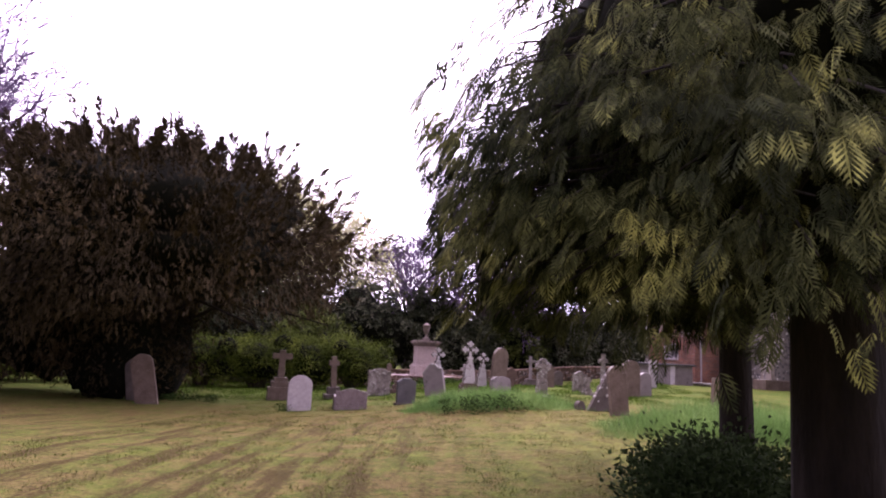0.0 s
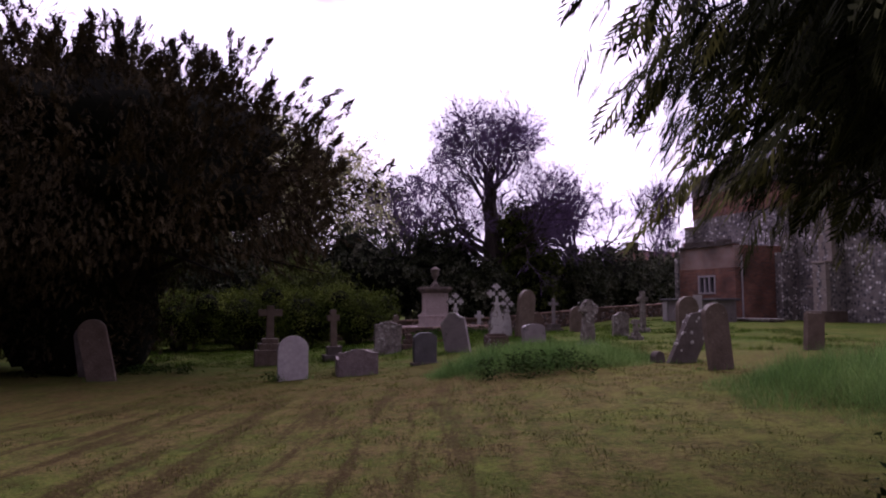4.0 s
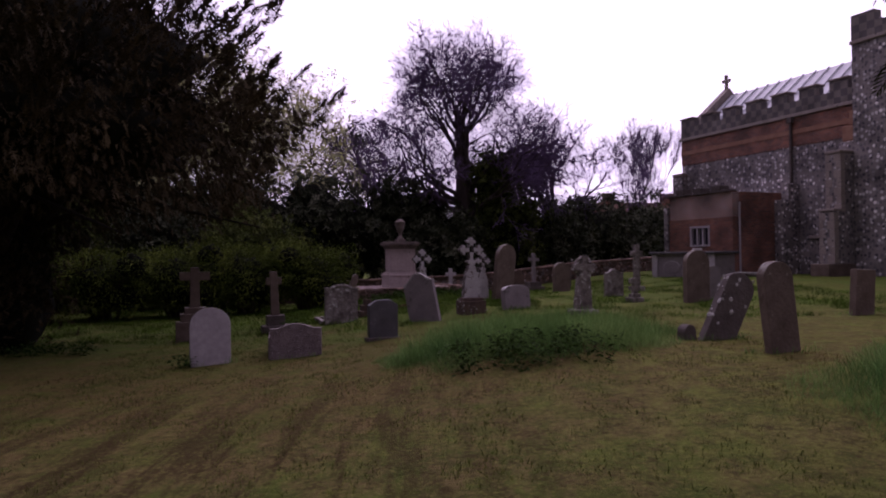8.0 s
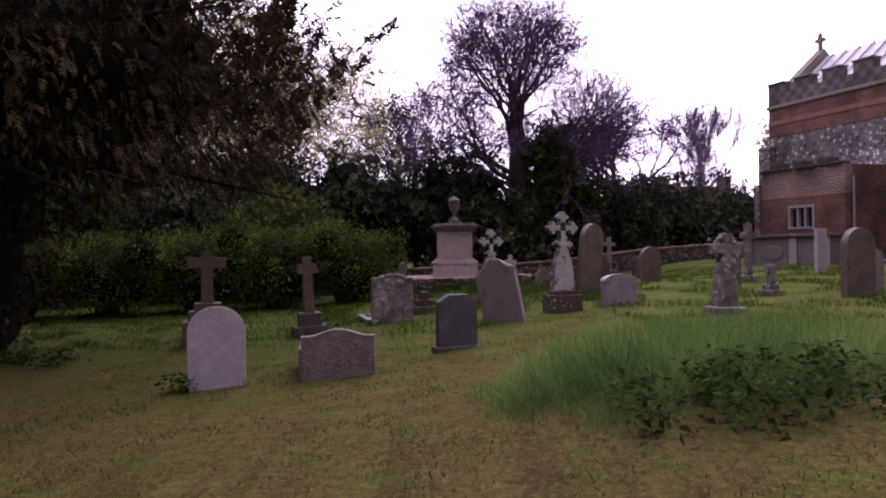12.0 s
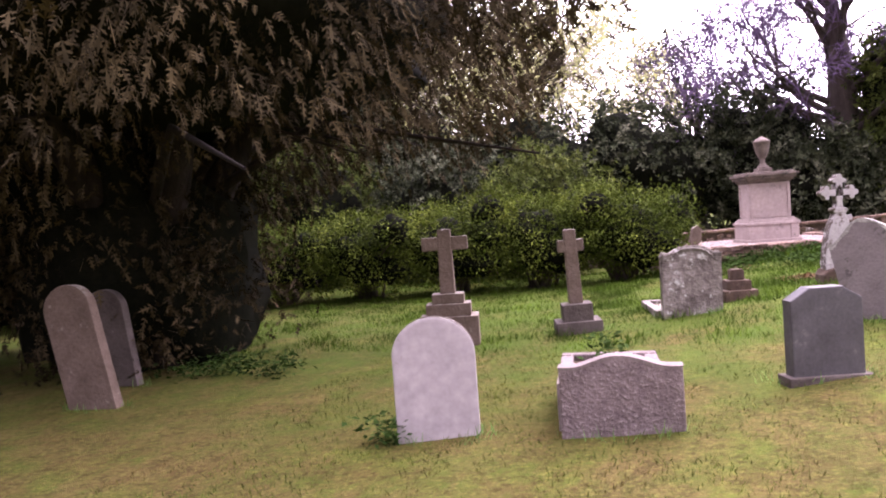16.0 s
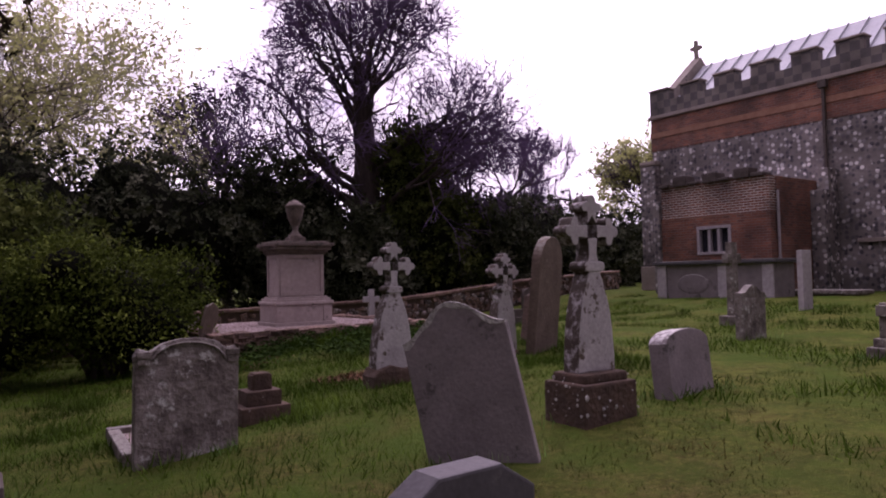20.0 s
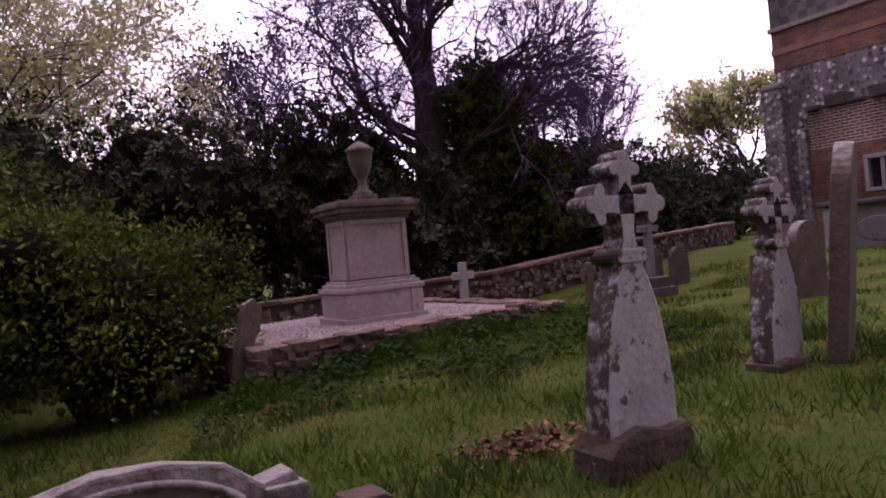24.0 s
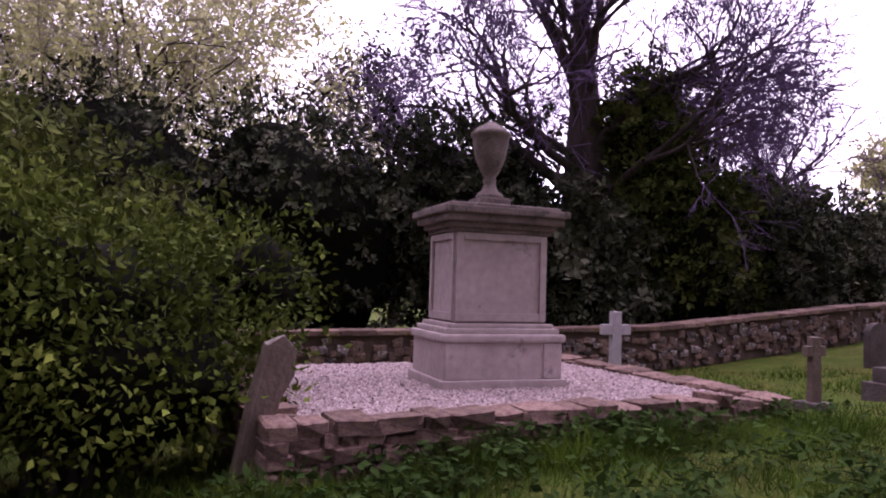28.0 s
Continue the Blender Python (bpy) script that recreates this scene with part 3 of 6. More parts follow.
def arm_outline(r, kind):
    """Half a lobed cross arm, mirrored: it starts at the pierced middle and ends in three lobes."""
    c = 0.19 * r
    inner = [(0.0, 0.42 * r)] if kind == "top" else []
    side = [(c, c), (0.165 * r, 0.36 * r), (0.165 * r, 0.52 * r)]
    low = arc(0.27 * r, 0.66 * r, 0.125 * r, -120, 66, 8)
    tip = arc(0.0, 0.86 * r, 0.165 * r, -8, 90, 6)
    half = side + low + tip
    return half + [(-x, z) for x, z in reversed(half[:-1])] + inner


def floriated_cross(x, y, yaw, h, w, label, base=None, back=0.0, side=0.0, t=0.15, material=None, foot=None, head=0.265):
    """A shouldered grave marker that narrows to a rolled collar and carries a pierced cross with lobed ends."""
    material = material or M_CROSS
    ob = thing("grave_cross", pose(x, y, gz(x, y), -back, side, yaw), label, "grave cross", "floriated crosses")
    z0 = 0.0
    if base:
        bw, bh, bt = base
        part("plinth", boxes((-bw / 2, bw / 2, -bt / 2, bt / 2, -0.2, bh * 0.82), (-bw / 2 + 0.05, bw / 2 - 0.05, -bt / 2 + 0.05, bt / 2 - 0.05, bh * 0.8, bh), bevel=0.02), M_MOSSY, ob, "mossy block with white lichen spots")
        z0 = bh
    elif foot:
        fw, fh = foot
        part("plinth", slab([(fw / 2, -0.2), (fw / 2, fh * 0.6), (fw * 0.42, fh), (fw * 0.2, fh * 0.88), (-fw * 0.1, fh * 1.05), (-fw * 0.4, fh * 0.9), (-fw / 2, fh * 0.5), (-fw / 2, -0.2)], t * 1.9, 0.03, 0.02), M_MOSSY, ob, "rough mossy foot")
        z0 = fh - 0.03
    r = head
    zc = h - 1.03 * r
    zn = zc - 0.98 * r
    a = w / 2
    n = 0.24 * r
    prof = [(a * k, z0 + f * (zn - z0)) for k, f in ((1.0, 0.0), (0.97, 0.16), (0.92, 0.34), (0.82, 0.52), (0.68, 0.68), (0.48, 0.83), (0.32, 0.93))] + [(n * 1.1, zn)]
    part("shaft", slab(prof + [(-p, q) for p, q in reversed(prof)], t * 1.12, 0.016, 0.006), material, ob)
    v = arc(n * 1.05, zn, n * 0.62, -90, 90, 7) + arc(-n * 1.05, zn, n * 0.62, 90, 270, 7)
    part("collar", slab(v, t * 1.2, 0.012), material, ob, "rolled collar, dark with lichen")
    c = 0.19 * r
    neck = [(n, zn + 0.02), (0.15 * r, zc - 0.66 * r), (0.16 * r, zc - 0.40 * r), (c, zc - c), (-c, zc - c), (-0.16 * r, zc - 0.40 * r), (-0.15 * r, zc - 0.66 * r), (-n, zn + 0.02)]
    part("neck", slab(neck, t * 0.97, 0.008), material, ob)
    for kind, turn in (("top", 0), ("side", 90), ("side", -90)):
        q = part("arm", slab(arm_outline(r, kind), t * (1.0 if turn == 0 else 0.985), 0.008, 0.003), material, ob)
        q.matrix_local = pose(0, 0, zc, 0, turn, 0)
    return ob


def plain_cross(x, y, yaw, h, shaft, span, t, steps, material, label, base_material=None, back=0.0, side=0.0, arm_at=0.78, category="grave cross"):
    """A Latin cross on stepped blocks: steps lists (width, height, depth) from the ground up."""
    ob = thing("grave_cross", pose(x, y, gz(x, y), -back, side, yaw), label, category)
    z = 0.0
    for i, (w, sh, d) in enumerate(steps):
        part("step", boxes((-w / 2, w / 2, -d / 2, d / 2, z - (0.15 if i == 0 else 0.003), z + sh), bevel=0.015), base_material or material, ob)
        z += sh
    za = z + (h - z) * arm_at
    a = shaft / 2
    part("shaft", slab([(a * 1.15, z - 0.003), (a, h), (-a, h), (-a * 1.15, z - 0.003)], t, 0.012, 0.003), material, ob)
    b = span / 2
    for sgn in (-1, 1):
        lo, hi = sorted((sgn * a * 1.0, sgn * b))
        part("arm", boxes((lo, hi, -t * 0.46, t * 0.46, za - a, za + a), bevel=0.01), material, ob)
    return ob


YAW = 18.0
headstone("round", -3.78, 19.10, 20, 0.67, 0.98, 0.10, M_PALE, "smooth pale limestone headstone with a rounded top", back=1, group="headstones by the path", wobble=0.0)
headstone("wave", -2.33, 19.15, 8, 0.88, 0.58, 0.13, M_GRAN, "low rough-hewn granite headstone with a wavy top", bevel=0.016, wobble=0.008, group="headstones by the path")
stone = [o for o in scene.objects if o.name.startswith("headstone") and o.parent is None]
part("coping", slab([(x * 1.01, z + 0.008) for x, z in head_outline("wave", 0.88, 0.58)[1:-1]] + [(x * 0.975, z - 0.018) for x, z in reversed(head_outline("wave", 0.88, 0.58)[1:-1])], 0.134, 0.004, 0.004), M_GRANTOP, stone[-1], "paler dressed margin along the top")
part("rim", slab([(x * 1.004, z + 0.004) for x, z in head_outline("round", 0.67, 0.98)[1:-1]] + [(x * 0.94, z - 0.02) for x, z in reversed(head_outline("round", 0.67, 0.98)[1:-1])], 0.094, 0.003), M_CROSS, stone[-2], "thin weathered chamfer round the head")
kerb_set(-2.40, 19.25, 10, 0.84, 1.10, M_GRAN, "raised granite kerb behind a headstone, one side pale", M_EARTH, 0.34, M_GRANTOP)
headstone("cant", -0.86, 20.35, 22, 0.58, 0.76, 0.14, M_SLATE, "dark slate headstone with sloped shoulders", plinth=(0.68, 0.045, 0.22, M_DARK), group="headstones by the path", wobble=0.0)
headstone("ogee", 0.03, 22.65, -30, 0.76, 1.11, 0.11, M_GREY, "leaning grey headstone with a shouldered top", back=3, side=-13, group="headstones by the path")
crusted = [o for o in scene.objects if o.name.startswith("headstone") and o.parent is None][-1]
crust = head_outline("ogee", 0.76, 1.11)[1:-1]
part("lichen_crust", slab([(x * 1.01, z + 0.010) for x, z in crust] + [(x * 0.97, z - 0.030 - 0.016 * math.sin(x * 31)) for x, z in reversed(crust)], 0.118, 0.004, 0.012), M_LICHWHITE, crusted, "white lichen crust along the top edge")
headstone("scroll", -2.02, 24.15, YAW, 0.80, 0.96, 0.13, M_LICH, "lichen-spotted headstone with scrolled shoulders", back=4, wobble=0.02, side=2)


def scroll_details(ob, w, h):
    """Carved relief on the scrolled headstone: an arched roll and stepped shoulder blocks."""
    pts = [(w * 0.36 * math.cos(radians(a)), -0.075, h * 0.80 + h * 0.165 * math.sin(radians(a))) for a in range(8, 173, 8)]
    v, f = tube(pts, [0.011] * len(pts), 6)
    part("arch_moulding", raw_mesh("arch_moulding", v, f, M_LICH, True), None, ob)
    for s in (-1, 1):
        part("shoulder_block", boxes((s * w * 0.44 - 0.055, s * w * 0.44 + 0.055, -0.09, 0.05, h * 0.84, h * 0.90), (s * w * 0.44 - 0.045, s * w * 0.44 + 0.045, -0.082, 0.04, h * 0.78, h * 0.838), bevel=0.01), M_LICH, ob)


scroll_details([o for o in scene.objects if o.name.startswith("headstone") and o.parent is None][-1], 0.80, 0.96)
kerb_set(-2.07, 24.22, YAW - 2, 0.86, 1.15, M_LICH, "stone kerb filled with reddish gravel behind a headstone", M_GRAVEL, 0.06)
plain_cross(-5.28, 23.20, YAW, 1.68, 0.19, 0.66, 0.16, [(0.84, 0.44, 0.46), (0.64, 0.18, 0.38), (0.46, 0.14, 0.30)], M_BROWN, "dark brown stone cross on three steps", M_BROWN)
plain_cross(-3.54, 23.75, YAW, 1.46, 0.17, 0.36, 0.15, [(0.64, 0.17, 0.50), (0.42, 0.24, 0.36)], M_BROWN, "weathered sandstone cross on a two-step base", M_DARK, side=-2)
plain_cross(-1.42, 25.05, YAW, 0.44, 0.16, 0.20, 0.14, [(0.48, 0.14, 0.40), (0.34, 0.14, 0.28)], M_MOSSY, "small broken reddish stone cross stump on steps", M_MOSSY, arm_at=0.40)
floriated_cross(0.01, 25.70, YAW, 1.58, 0.48, "lichen-stained marble cross with a pierced floriated head", t=0.15, foot=(0.60, 0.20), back=0, side=1)
floriated_cross(1.77, 26.85, YAW + 4, 1.38, 0.42, "smaller spotted marble cross with a pierced lobed head", foot=(0.46, 0.08), side=2, head=0.24)
floriated_cross(1.12, 23.15, YAW, 1.80, 0.42, "tall marble cross on a mossy block plinth", base=(0.58, 0.38, 0.46), head=0.29)
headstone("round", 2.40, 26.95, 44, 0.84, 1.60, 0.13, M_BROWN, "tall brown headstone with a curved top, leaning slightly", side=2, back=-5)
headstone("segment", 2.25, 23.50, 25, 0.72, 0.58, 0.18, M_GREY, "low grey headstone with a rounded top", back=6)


def lichen_spots(ob, w, z0, z1, t, n, seed, size=0.022, narrow=1.0):
    """Raised white lichen along both edges of a stone and here and there on its face; narrow is the width left at the top."""
    rng = random.Random(seed)
    bm = bmesh.new()
    for k in range(n):
        u = rng.random()
        z = z0 + (z1 - z0) * u
        a = w / 2 * (1 + (narrow - 1) * u ** 1.3)
        edge = rng.random() < 0.7
        x = rng.choice((-1, 1)) * a if edge else (rng.random() * 2 - 1) * a
        y = (rng.random() - 0.5) * t if edge else -t / 2
        r = size * (0.4 + rng.random() ** 2 * 1.3)
        m = Matrix.Translation((x, y, z)) @ Matrix.Diagonal((0.45 if edge else 1.0, 1.0 if edge else 0.35, 0.8 + 0.6 * rng.random(), 1))
        bmesh.ops.create_icosphere(bm, subdivisions=1, radius=r, matrix=m)
    return part("lichen", bm, M_LICHWHITE, ob, "crusts of white lichen", kind="stuff")


def newest(kind):
    return [o for o in scene.objects if o.name.split(".")[0] == kind and o.parent is None][-1]


def wheel_cross(x, y, yaw, h, label):
    """A cross whose arms are joined by a ring, on a tapered shaft."""
    ob = thing("grave_cross", pose(x, y, gz(x, y), 0, 2, yaw), label, "grave cross")
    part("step", boxes((-0.28, 0.28, -0.2, 0.2, -0.15, 0.10), bevel=0.03), M_LICH, ob)
    r = 0.25
    zc = h - r
    part("shaft", slab([(0.20, 0.097), (0.12, zc - 0.4 * r), (-0.12, zc - 0.4 * r), (-0.20, 0.097)], 0.17, 0.02, 0.008), M_LICH, ob)
    bm = bmesh.new()
    for w, hh, t in ((0.075, r, 0.150), (r, 0.075, 0.156)):
        box(bm, -w, w, -t / 2, t / 2, zc - hh, zc + hh, bevel=0.012)
    part("cross_head", bm, M_LICH, ob)
    v, f = tube([(math.cos(k * math.pi / 14) * r * 0.80, 0, zc + math.sin(k * math.pi / 14) * r * 0.80) for k in range(29)], [0.045] * 29, 6)
    part("ring", raw_mesh("ring", v, f, M_LICH), None, ob)


wheel_cross(3.35, 21.5, YAW, 1.24, "wheel-headed cross spotted with pale lichen")
lichen_spots(newest("grave_cross"), 0.40, 0.10, 0.85, 0.18, 60, 5, 0.015, 0.6)
lichen_spots(newest("grave_cross"), 0.50, 0.88, 1.20, 0.15, 22, 6, 0.020)
spotted = [o for o in scene.objects if o.name.split(".")[0] == "grave_cross" and o.parent is None and o.name != newest("grave_cross").name][-3:]
lichen_spots(spotted[0], 0.48, 0.22, 1.0, 0.16, 60, 7, 0.013, 0.35)
lichen_spots(spotted[1], 0.42, 0.10, 0.92, 0.16, 80, 8, 0.018, 0.35)
lichen_spots(spotted[2], 0.59, 0.06, 0.36, 0.465, 60, 9, 0.013)
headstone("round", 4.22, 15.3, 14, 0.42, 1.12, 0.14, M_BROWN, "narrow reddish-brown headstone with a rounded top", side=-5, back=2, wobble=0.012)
headstone("round", 4.06, 16.75, 14, 0.50, 1.05, 0.14, M_DARK, "dark headstone leaning hard against its neighbour", side=30, back=4, wobble=0.014)
lichen_spots(newest("headstone"), 0.50, 0.15, 1.02, 0.14, 46, 11, 0.026)
headstone("round", 3.60, 16.7, 30, 0.26, 0.22, 0.14, M_DARK, "small dark stone stub in the grass")
headstone("round", 6.75, 23.6, YAW, 0.70, 1.28, 0.15, M_BROWN, "brown headstone with a rounded top before the church")
headstone("round", 7.45, 24.3, YAW, 0.5, 0.85, 0.13, M_GREY, "grey headstone behind a brown one")
headstone("wave", 5.60, 26.6, YAW, 0.60, 0.80, 0.12, M_LICH, "pale lichened headstone with a curved top")
headstone("flat", 9.3, 29.4, YAW, 0.34, 1.20, 0.12, M_PALE, "slim pale square-topped grave marker")
headstone("round", 4.9, 30.2, YAW, 0.62, 1.0, 0.14, M_BROWN, "brown headstone near the boundary wall")
headstone("ogee", 2.95, 28.4, YAW, 0.50, 0.84, 0.2, M_MOSSY, "dark leaning headstone patched with white lichen", side=14, back=4, wobble=0.03)
plain_cross(7.0, 28.7, YAW, 1.50, 0.17, 0.42, 0.13, [(0.4, 0.16, 0.34)], M_LICH, "slender grey cross on a small block")
plain_cross(5.4, 24.2, YAW, 0.62, 0.12, 0.30, 0.10, [(0.36, 0.12, 0.30), (0.24, 0.10, 0.2)], M_LICH, "small low cross on two steps")
plain_cross(4.6, 33.7, YAW, 1.50, 0.12, 0.44, 0.11, [(0.66, 0.20, 0.6), (0.48, 0.18, 0.44)], M_GREY, "slender grey cross on a dark stepped base", M_DARK)
plain_cross(3.0, 32.8, YAW, 0.78, 0.11, 0.26, 0.09, [(0.32, 0.09, 0.28)], M_BROWN, "small brown cross near the platform", M_DARK)
plain_cross(1.40, 34.8, YAW, 1.12, 0.14, 0.44, 0.09, [], M_PALE, "small pale cross by the boundary wall")
headstone("round", 1.65, 29.2, YAW, 0.36, 0.50, 0.12, M_BROWN, "leaning brown headstone with a rounded top", back=10, side=16)
headstone("round", 6.3, 35.6, YAW, 0.5, 0.8, 0.13, M_DARK, "dark headstone near the boundary wall")
headstone("round", 6.6, 37.2, YAW, 0.5, 0.75, 0.13, M_DARK, "dark round-topped headstone in the grass")
headstone("flat", 8.2, 19.6, YAW, 0.5, 0.85, 0.14, M_BROWN, "brown square headstone before the church wall", side=4)
headstone("round", 10.0, 17.6, YAW, 0.5, 0.9, 0.14, M_BROWN, "brown headstone close to the church wall", side=-4)
headstone("round", -7.5, 8.85, 4, 0.74, 1.34, 0.16, M_BROWN, "tall brown headstone with pale lichen on its round top", side=2, back=3, wobble=0.01)
headstone("round", -8.28, 19.70, 10, 0.62, 1.45, 0.13, M_BROWN, "dark headstone leaning over under the yew", side=-13, back=2)
headstone("round", -9.00, 20.70, 10, 0.60, 1.28, 0.13, M_DARK, "dark round-topped headstone in the shade of the yew trunk", side=-9, back=2)


# ---- the urn monument and its platform ----
PX, PY, PYAW = -2.08, 29.55, 23.4
PW, PD, PZ = 4.41, 3.4, 0.48


def build_platform():
    m = pose(PX, PY, 0, 0, 0, PYAW)
    ob = thing("platform", m, "low rubble-walled platform topped with pink gravel", "platform", kind="structure")
    part("core", boxes((0.28, PW - 0.28, 0.28, PD - 0.1, -0.4, PZ - 0.045), bevel=0), M_GRAVEL, ob, "pink gravel bed")
    part("bed", boxes((0.04, PW - 0.04, 0.06, 0.34, -0.5, PZ - 0.10), (0.04, 0.34, 0.34, PD, -0.5, PZ - 0.10), (PW - 0.34, PW - 0.04, 0.34, PD, -0.5, PZ - 0.10), bevel=0), M_MORTAR, ob, "old mortar behind the stones")
    return ob


platform = build_platform()


def build_tomb():
    cx, cy = 2.33, 1.66
    m = pose(PX, PY, PZ - 0.03, 0, 0, PYAW) @ pose(cx, cy, 0, 0, 0, -4)
    ob = thing("monument", m @ Matrix.Diagonal((0.92, 0.92, 1, 1)), "pale stone pedestal monument with an urn on its cap", "monument")

    def tier(w, d, z0, z1, b=0.015):
        return (-w / 2, w / 2, -d / 2, d / 2, z0, z1)

    part("foot", boxes(tier(1.34, 1.00, -0.05, 0.07)), M_TOMB, ob)
    part("plinth", boxes(tier(1.26, 0.92, 0.066, 0.40)), M_TOMB, ob)
    for x in (-0.52, 0.52):
        part("plinth_pilaster", boxes((x - 0.10, x + 0.10, -0.475, -0.40, 0.075, 0.39), bevel=0.006), M_TOMB, ob)
    mould = bmesh.new()
    for i, (w, d, z0, z1) in enumerate(((1.32, 0.98, 0.396, 0.47), (1.22, 0.88, 0.466, 0.52), (1.12, 0.80, 0.516, 0.56))):
        box(mould, *tier(w, d, z0, z1), bevel=0.022 if i == 0 else 0.014)
    part("base_moulding", mould, M_TOMB, ob)
    part("shaft", boxes(tier(0.98, 0.68, 0.556, 1.38)), M_TOMB, ob)
    # sunk panels framed by raised margins on the front and the sides
    part("panel_frame", boxes((-0.49, -0.42, -0.366, -0.336, 0.58, 1.37), (0.42, 0.49, -0.366, -0.336, 0.58, 1.37), (-0.418, 0.418, -0.366, -0.336, 0.58, 0.65), (-0.418, 0.418, -0.366, -0.336, 1.31, 1.37), bevel=0.003), M_TOMB, ob)
    part("panel_frame", boxes((-0.516, -0.486, -0.33, -0.27, 0.58, 1.37), (-0.516, -0.486, 0.27, 0.33, 0.58, 1.37), (-0.516, -0.486, -0.268, 0.268, 0.58, 0.65), (-0.516, -0.486, -0.268, 0.268, 1.31, 1.37), bevel=0.003), M_TOMB, ob)
    cap = bmesh.new()
    for w, d, z0, z1, b in ((1.06, 0.76, 1.376, 1.42, 0.01), (1.14, 0.84, 1.416, 1.47, 0.02), (1.26, 0.96, 1.466, 1.54, 0.025), (1.34, 1.04, 1.536, 1.60, 0.012)):
        box(cap, *tier(w, d, z0, z1), bevel=b)
    part("cornice", cap, M_TOMBCAP, ob, "moulded cornice, dark and weathered")
    part("roof_slab", boxes(tier(1.20, 0.90, 1.596, 1.635), bevel=0.02), M_TOMBCAP, ob)
    part("urn_base", boxes((-0.17, 0.17, -0.17, 0.17, 1.63, 1.73), bevel=0.02), M_TOMBCAP, ob)
    U = 1.16
    prof = [(0.0, 1.725), (0.14, 1.725), (0.13, 1.76), (0.075, 1.80), (0.055, 1.86), (0.065, 1.885), (0.05, 1.90), (0.09, 1.95), (0.145, 2.06), (0.172, 2.18), (0.178, 2.235), (0.195, 2.25), (0.195, 2.275), (0.165, 2.29), (0.13, 2.32), (0.06, 2.355), (0.02, 2.375), (0.0, 2.378)]
    v, f = lathe([(r * 1.08, 1.725 + (h - 1.725) * U) for r, h in prof], 28)
    part("urn", raw_mesh("urn", v, f, M_TOMBCAP, True), None, ob, "lidded stone urn with a fluted bowl")


build_tomb()


def build_post():
    """The broken, leaning post at the platform's corner."""
    bm = slab([(0.13, -0.25), (0.12, 0.30), (0.16, 0.52), (0.24, 0.66), (0.19, 0.80), (0.05, 0.88), (-0.09, 0.80), (-0.13, 0.50), (-0.13, -0.25)], 0.17, 0.03, 0.03)
    ob = new("broken_gravestone", mesh_of("broken_gravestone", bm, M_BROWN))
    ob.matrix_world = pose(-2.26, 29.80, gz(-2.4, 29.4) + 0.13, 0, 11, PYAW + 4) @ Matrix.Diagonal((0.68, 0.68, 1.05, 1))
    tagged(ob, "broken dark leaning stone at the platform corner", "headstone")


build_post()


# ---- the church ----
M_PALEBRICK = mat("pale_brick_band", [(0.24, 0.12, 0.075), (0.34, 0.19, 0.13)], 3, 0.9, 0.4, 6, 30)
CH = pose(13.91, 41.58, 0.35, 0, 0, -70.0)
CL = 9.9
church = thing("church", CH, "flint and red-brick church with battlements and a lead roof", "church")


def wall_box(name, material, *rows, bevel=0.0, label=""):
    return part(name, boxes(*rows, bevel=bevel), material, church, label)


def wall_with_gap(name, material, x0, x1, y0, y1, z0, z1, gx0, gx1, gz0, gz1, label=""):
    """A wall with an opening through it, in four pieces round the gap."""
    wall_box(name, material, (x0, gx0, y0, y1, z0, z1), label=label)
    wall_box(name, material, (gx1, x1, y0, y1, z0, z1), label=label)
    wall_box(name, material, (gx0, gx1, y0, y1, z0, gz0), label=label)
    wall_box(name, material, (gx0, gx1, y0, y1, gz1, z1), label=label)


wall_box("chancel_wall", M_FLINTBED, (0.0, CL, 0.0, 0.7, -0.5, 5.7), label="flint wall")
wall_box("east_wall", M_FLINTBED, (0.0, 0.7, 0.704, 5.6, -0.5, 5.7), label="flint end wall")
wall_box("brick_band", M_BRICKW, (-0.02, CL, -0.02, 0.7, 5.7, 6.95), label="red-brick upper wall")
wall_box("brick_band", M_BRICKW, (-0.02, 0.7, 0.704, 5.62, 5.7, 6.95))
wall_box("brick_course", M_PALEBRICK, (-0.05, CL, -0.045, 0.5, 6.22, 6.42), label="paler orange brick band")
wall_box("plinth_course", M_ASHLAR, (7.4, 9.2, -0.14, -0.004, 1.75, 1.88), bevel=0.02)
wall_box("string_course", M_ASHLAR, (-0.10, CL, -0.10, 0.72, 6.95, 7.10), bevel=0.03)
wall_box("corner_buttress", M_FLINTBED, (-0.35, 0.35, -0.35, -0.004, 1.2, 5.1), bevel=0.03)
wall_box("buttress_plinth", M_ASHLAR, (-0.42, 0.42, -0.42, -0.004, -0.5, 1.196), bevel=0.05)
wall_box("buttress_cap", M_ASHLAR, (-0.38, 0.38, -0.38, -0.004, 5.104, 5.3), bevel=0.08)
wall_box("parapet", M_CHEQUER, (-0.03, CL, -0.03, 0.40, 7.10, 7.62))
for i in range(7):
    x = -0.03 + i * 1.40
    wall_box("merlon", M_CHEQUER, (x, x + 0.82, -0.03, 0.40, 7.624, 8.04))
    wall_box("merlon_coping", M_ASHLAR, (x - 0.04, x + 0.86, -0.08, 0.45, 8.044, 8.12), bevel=0.02)


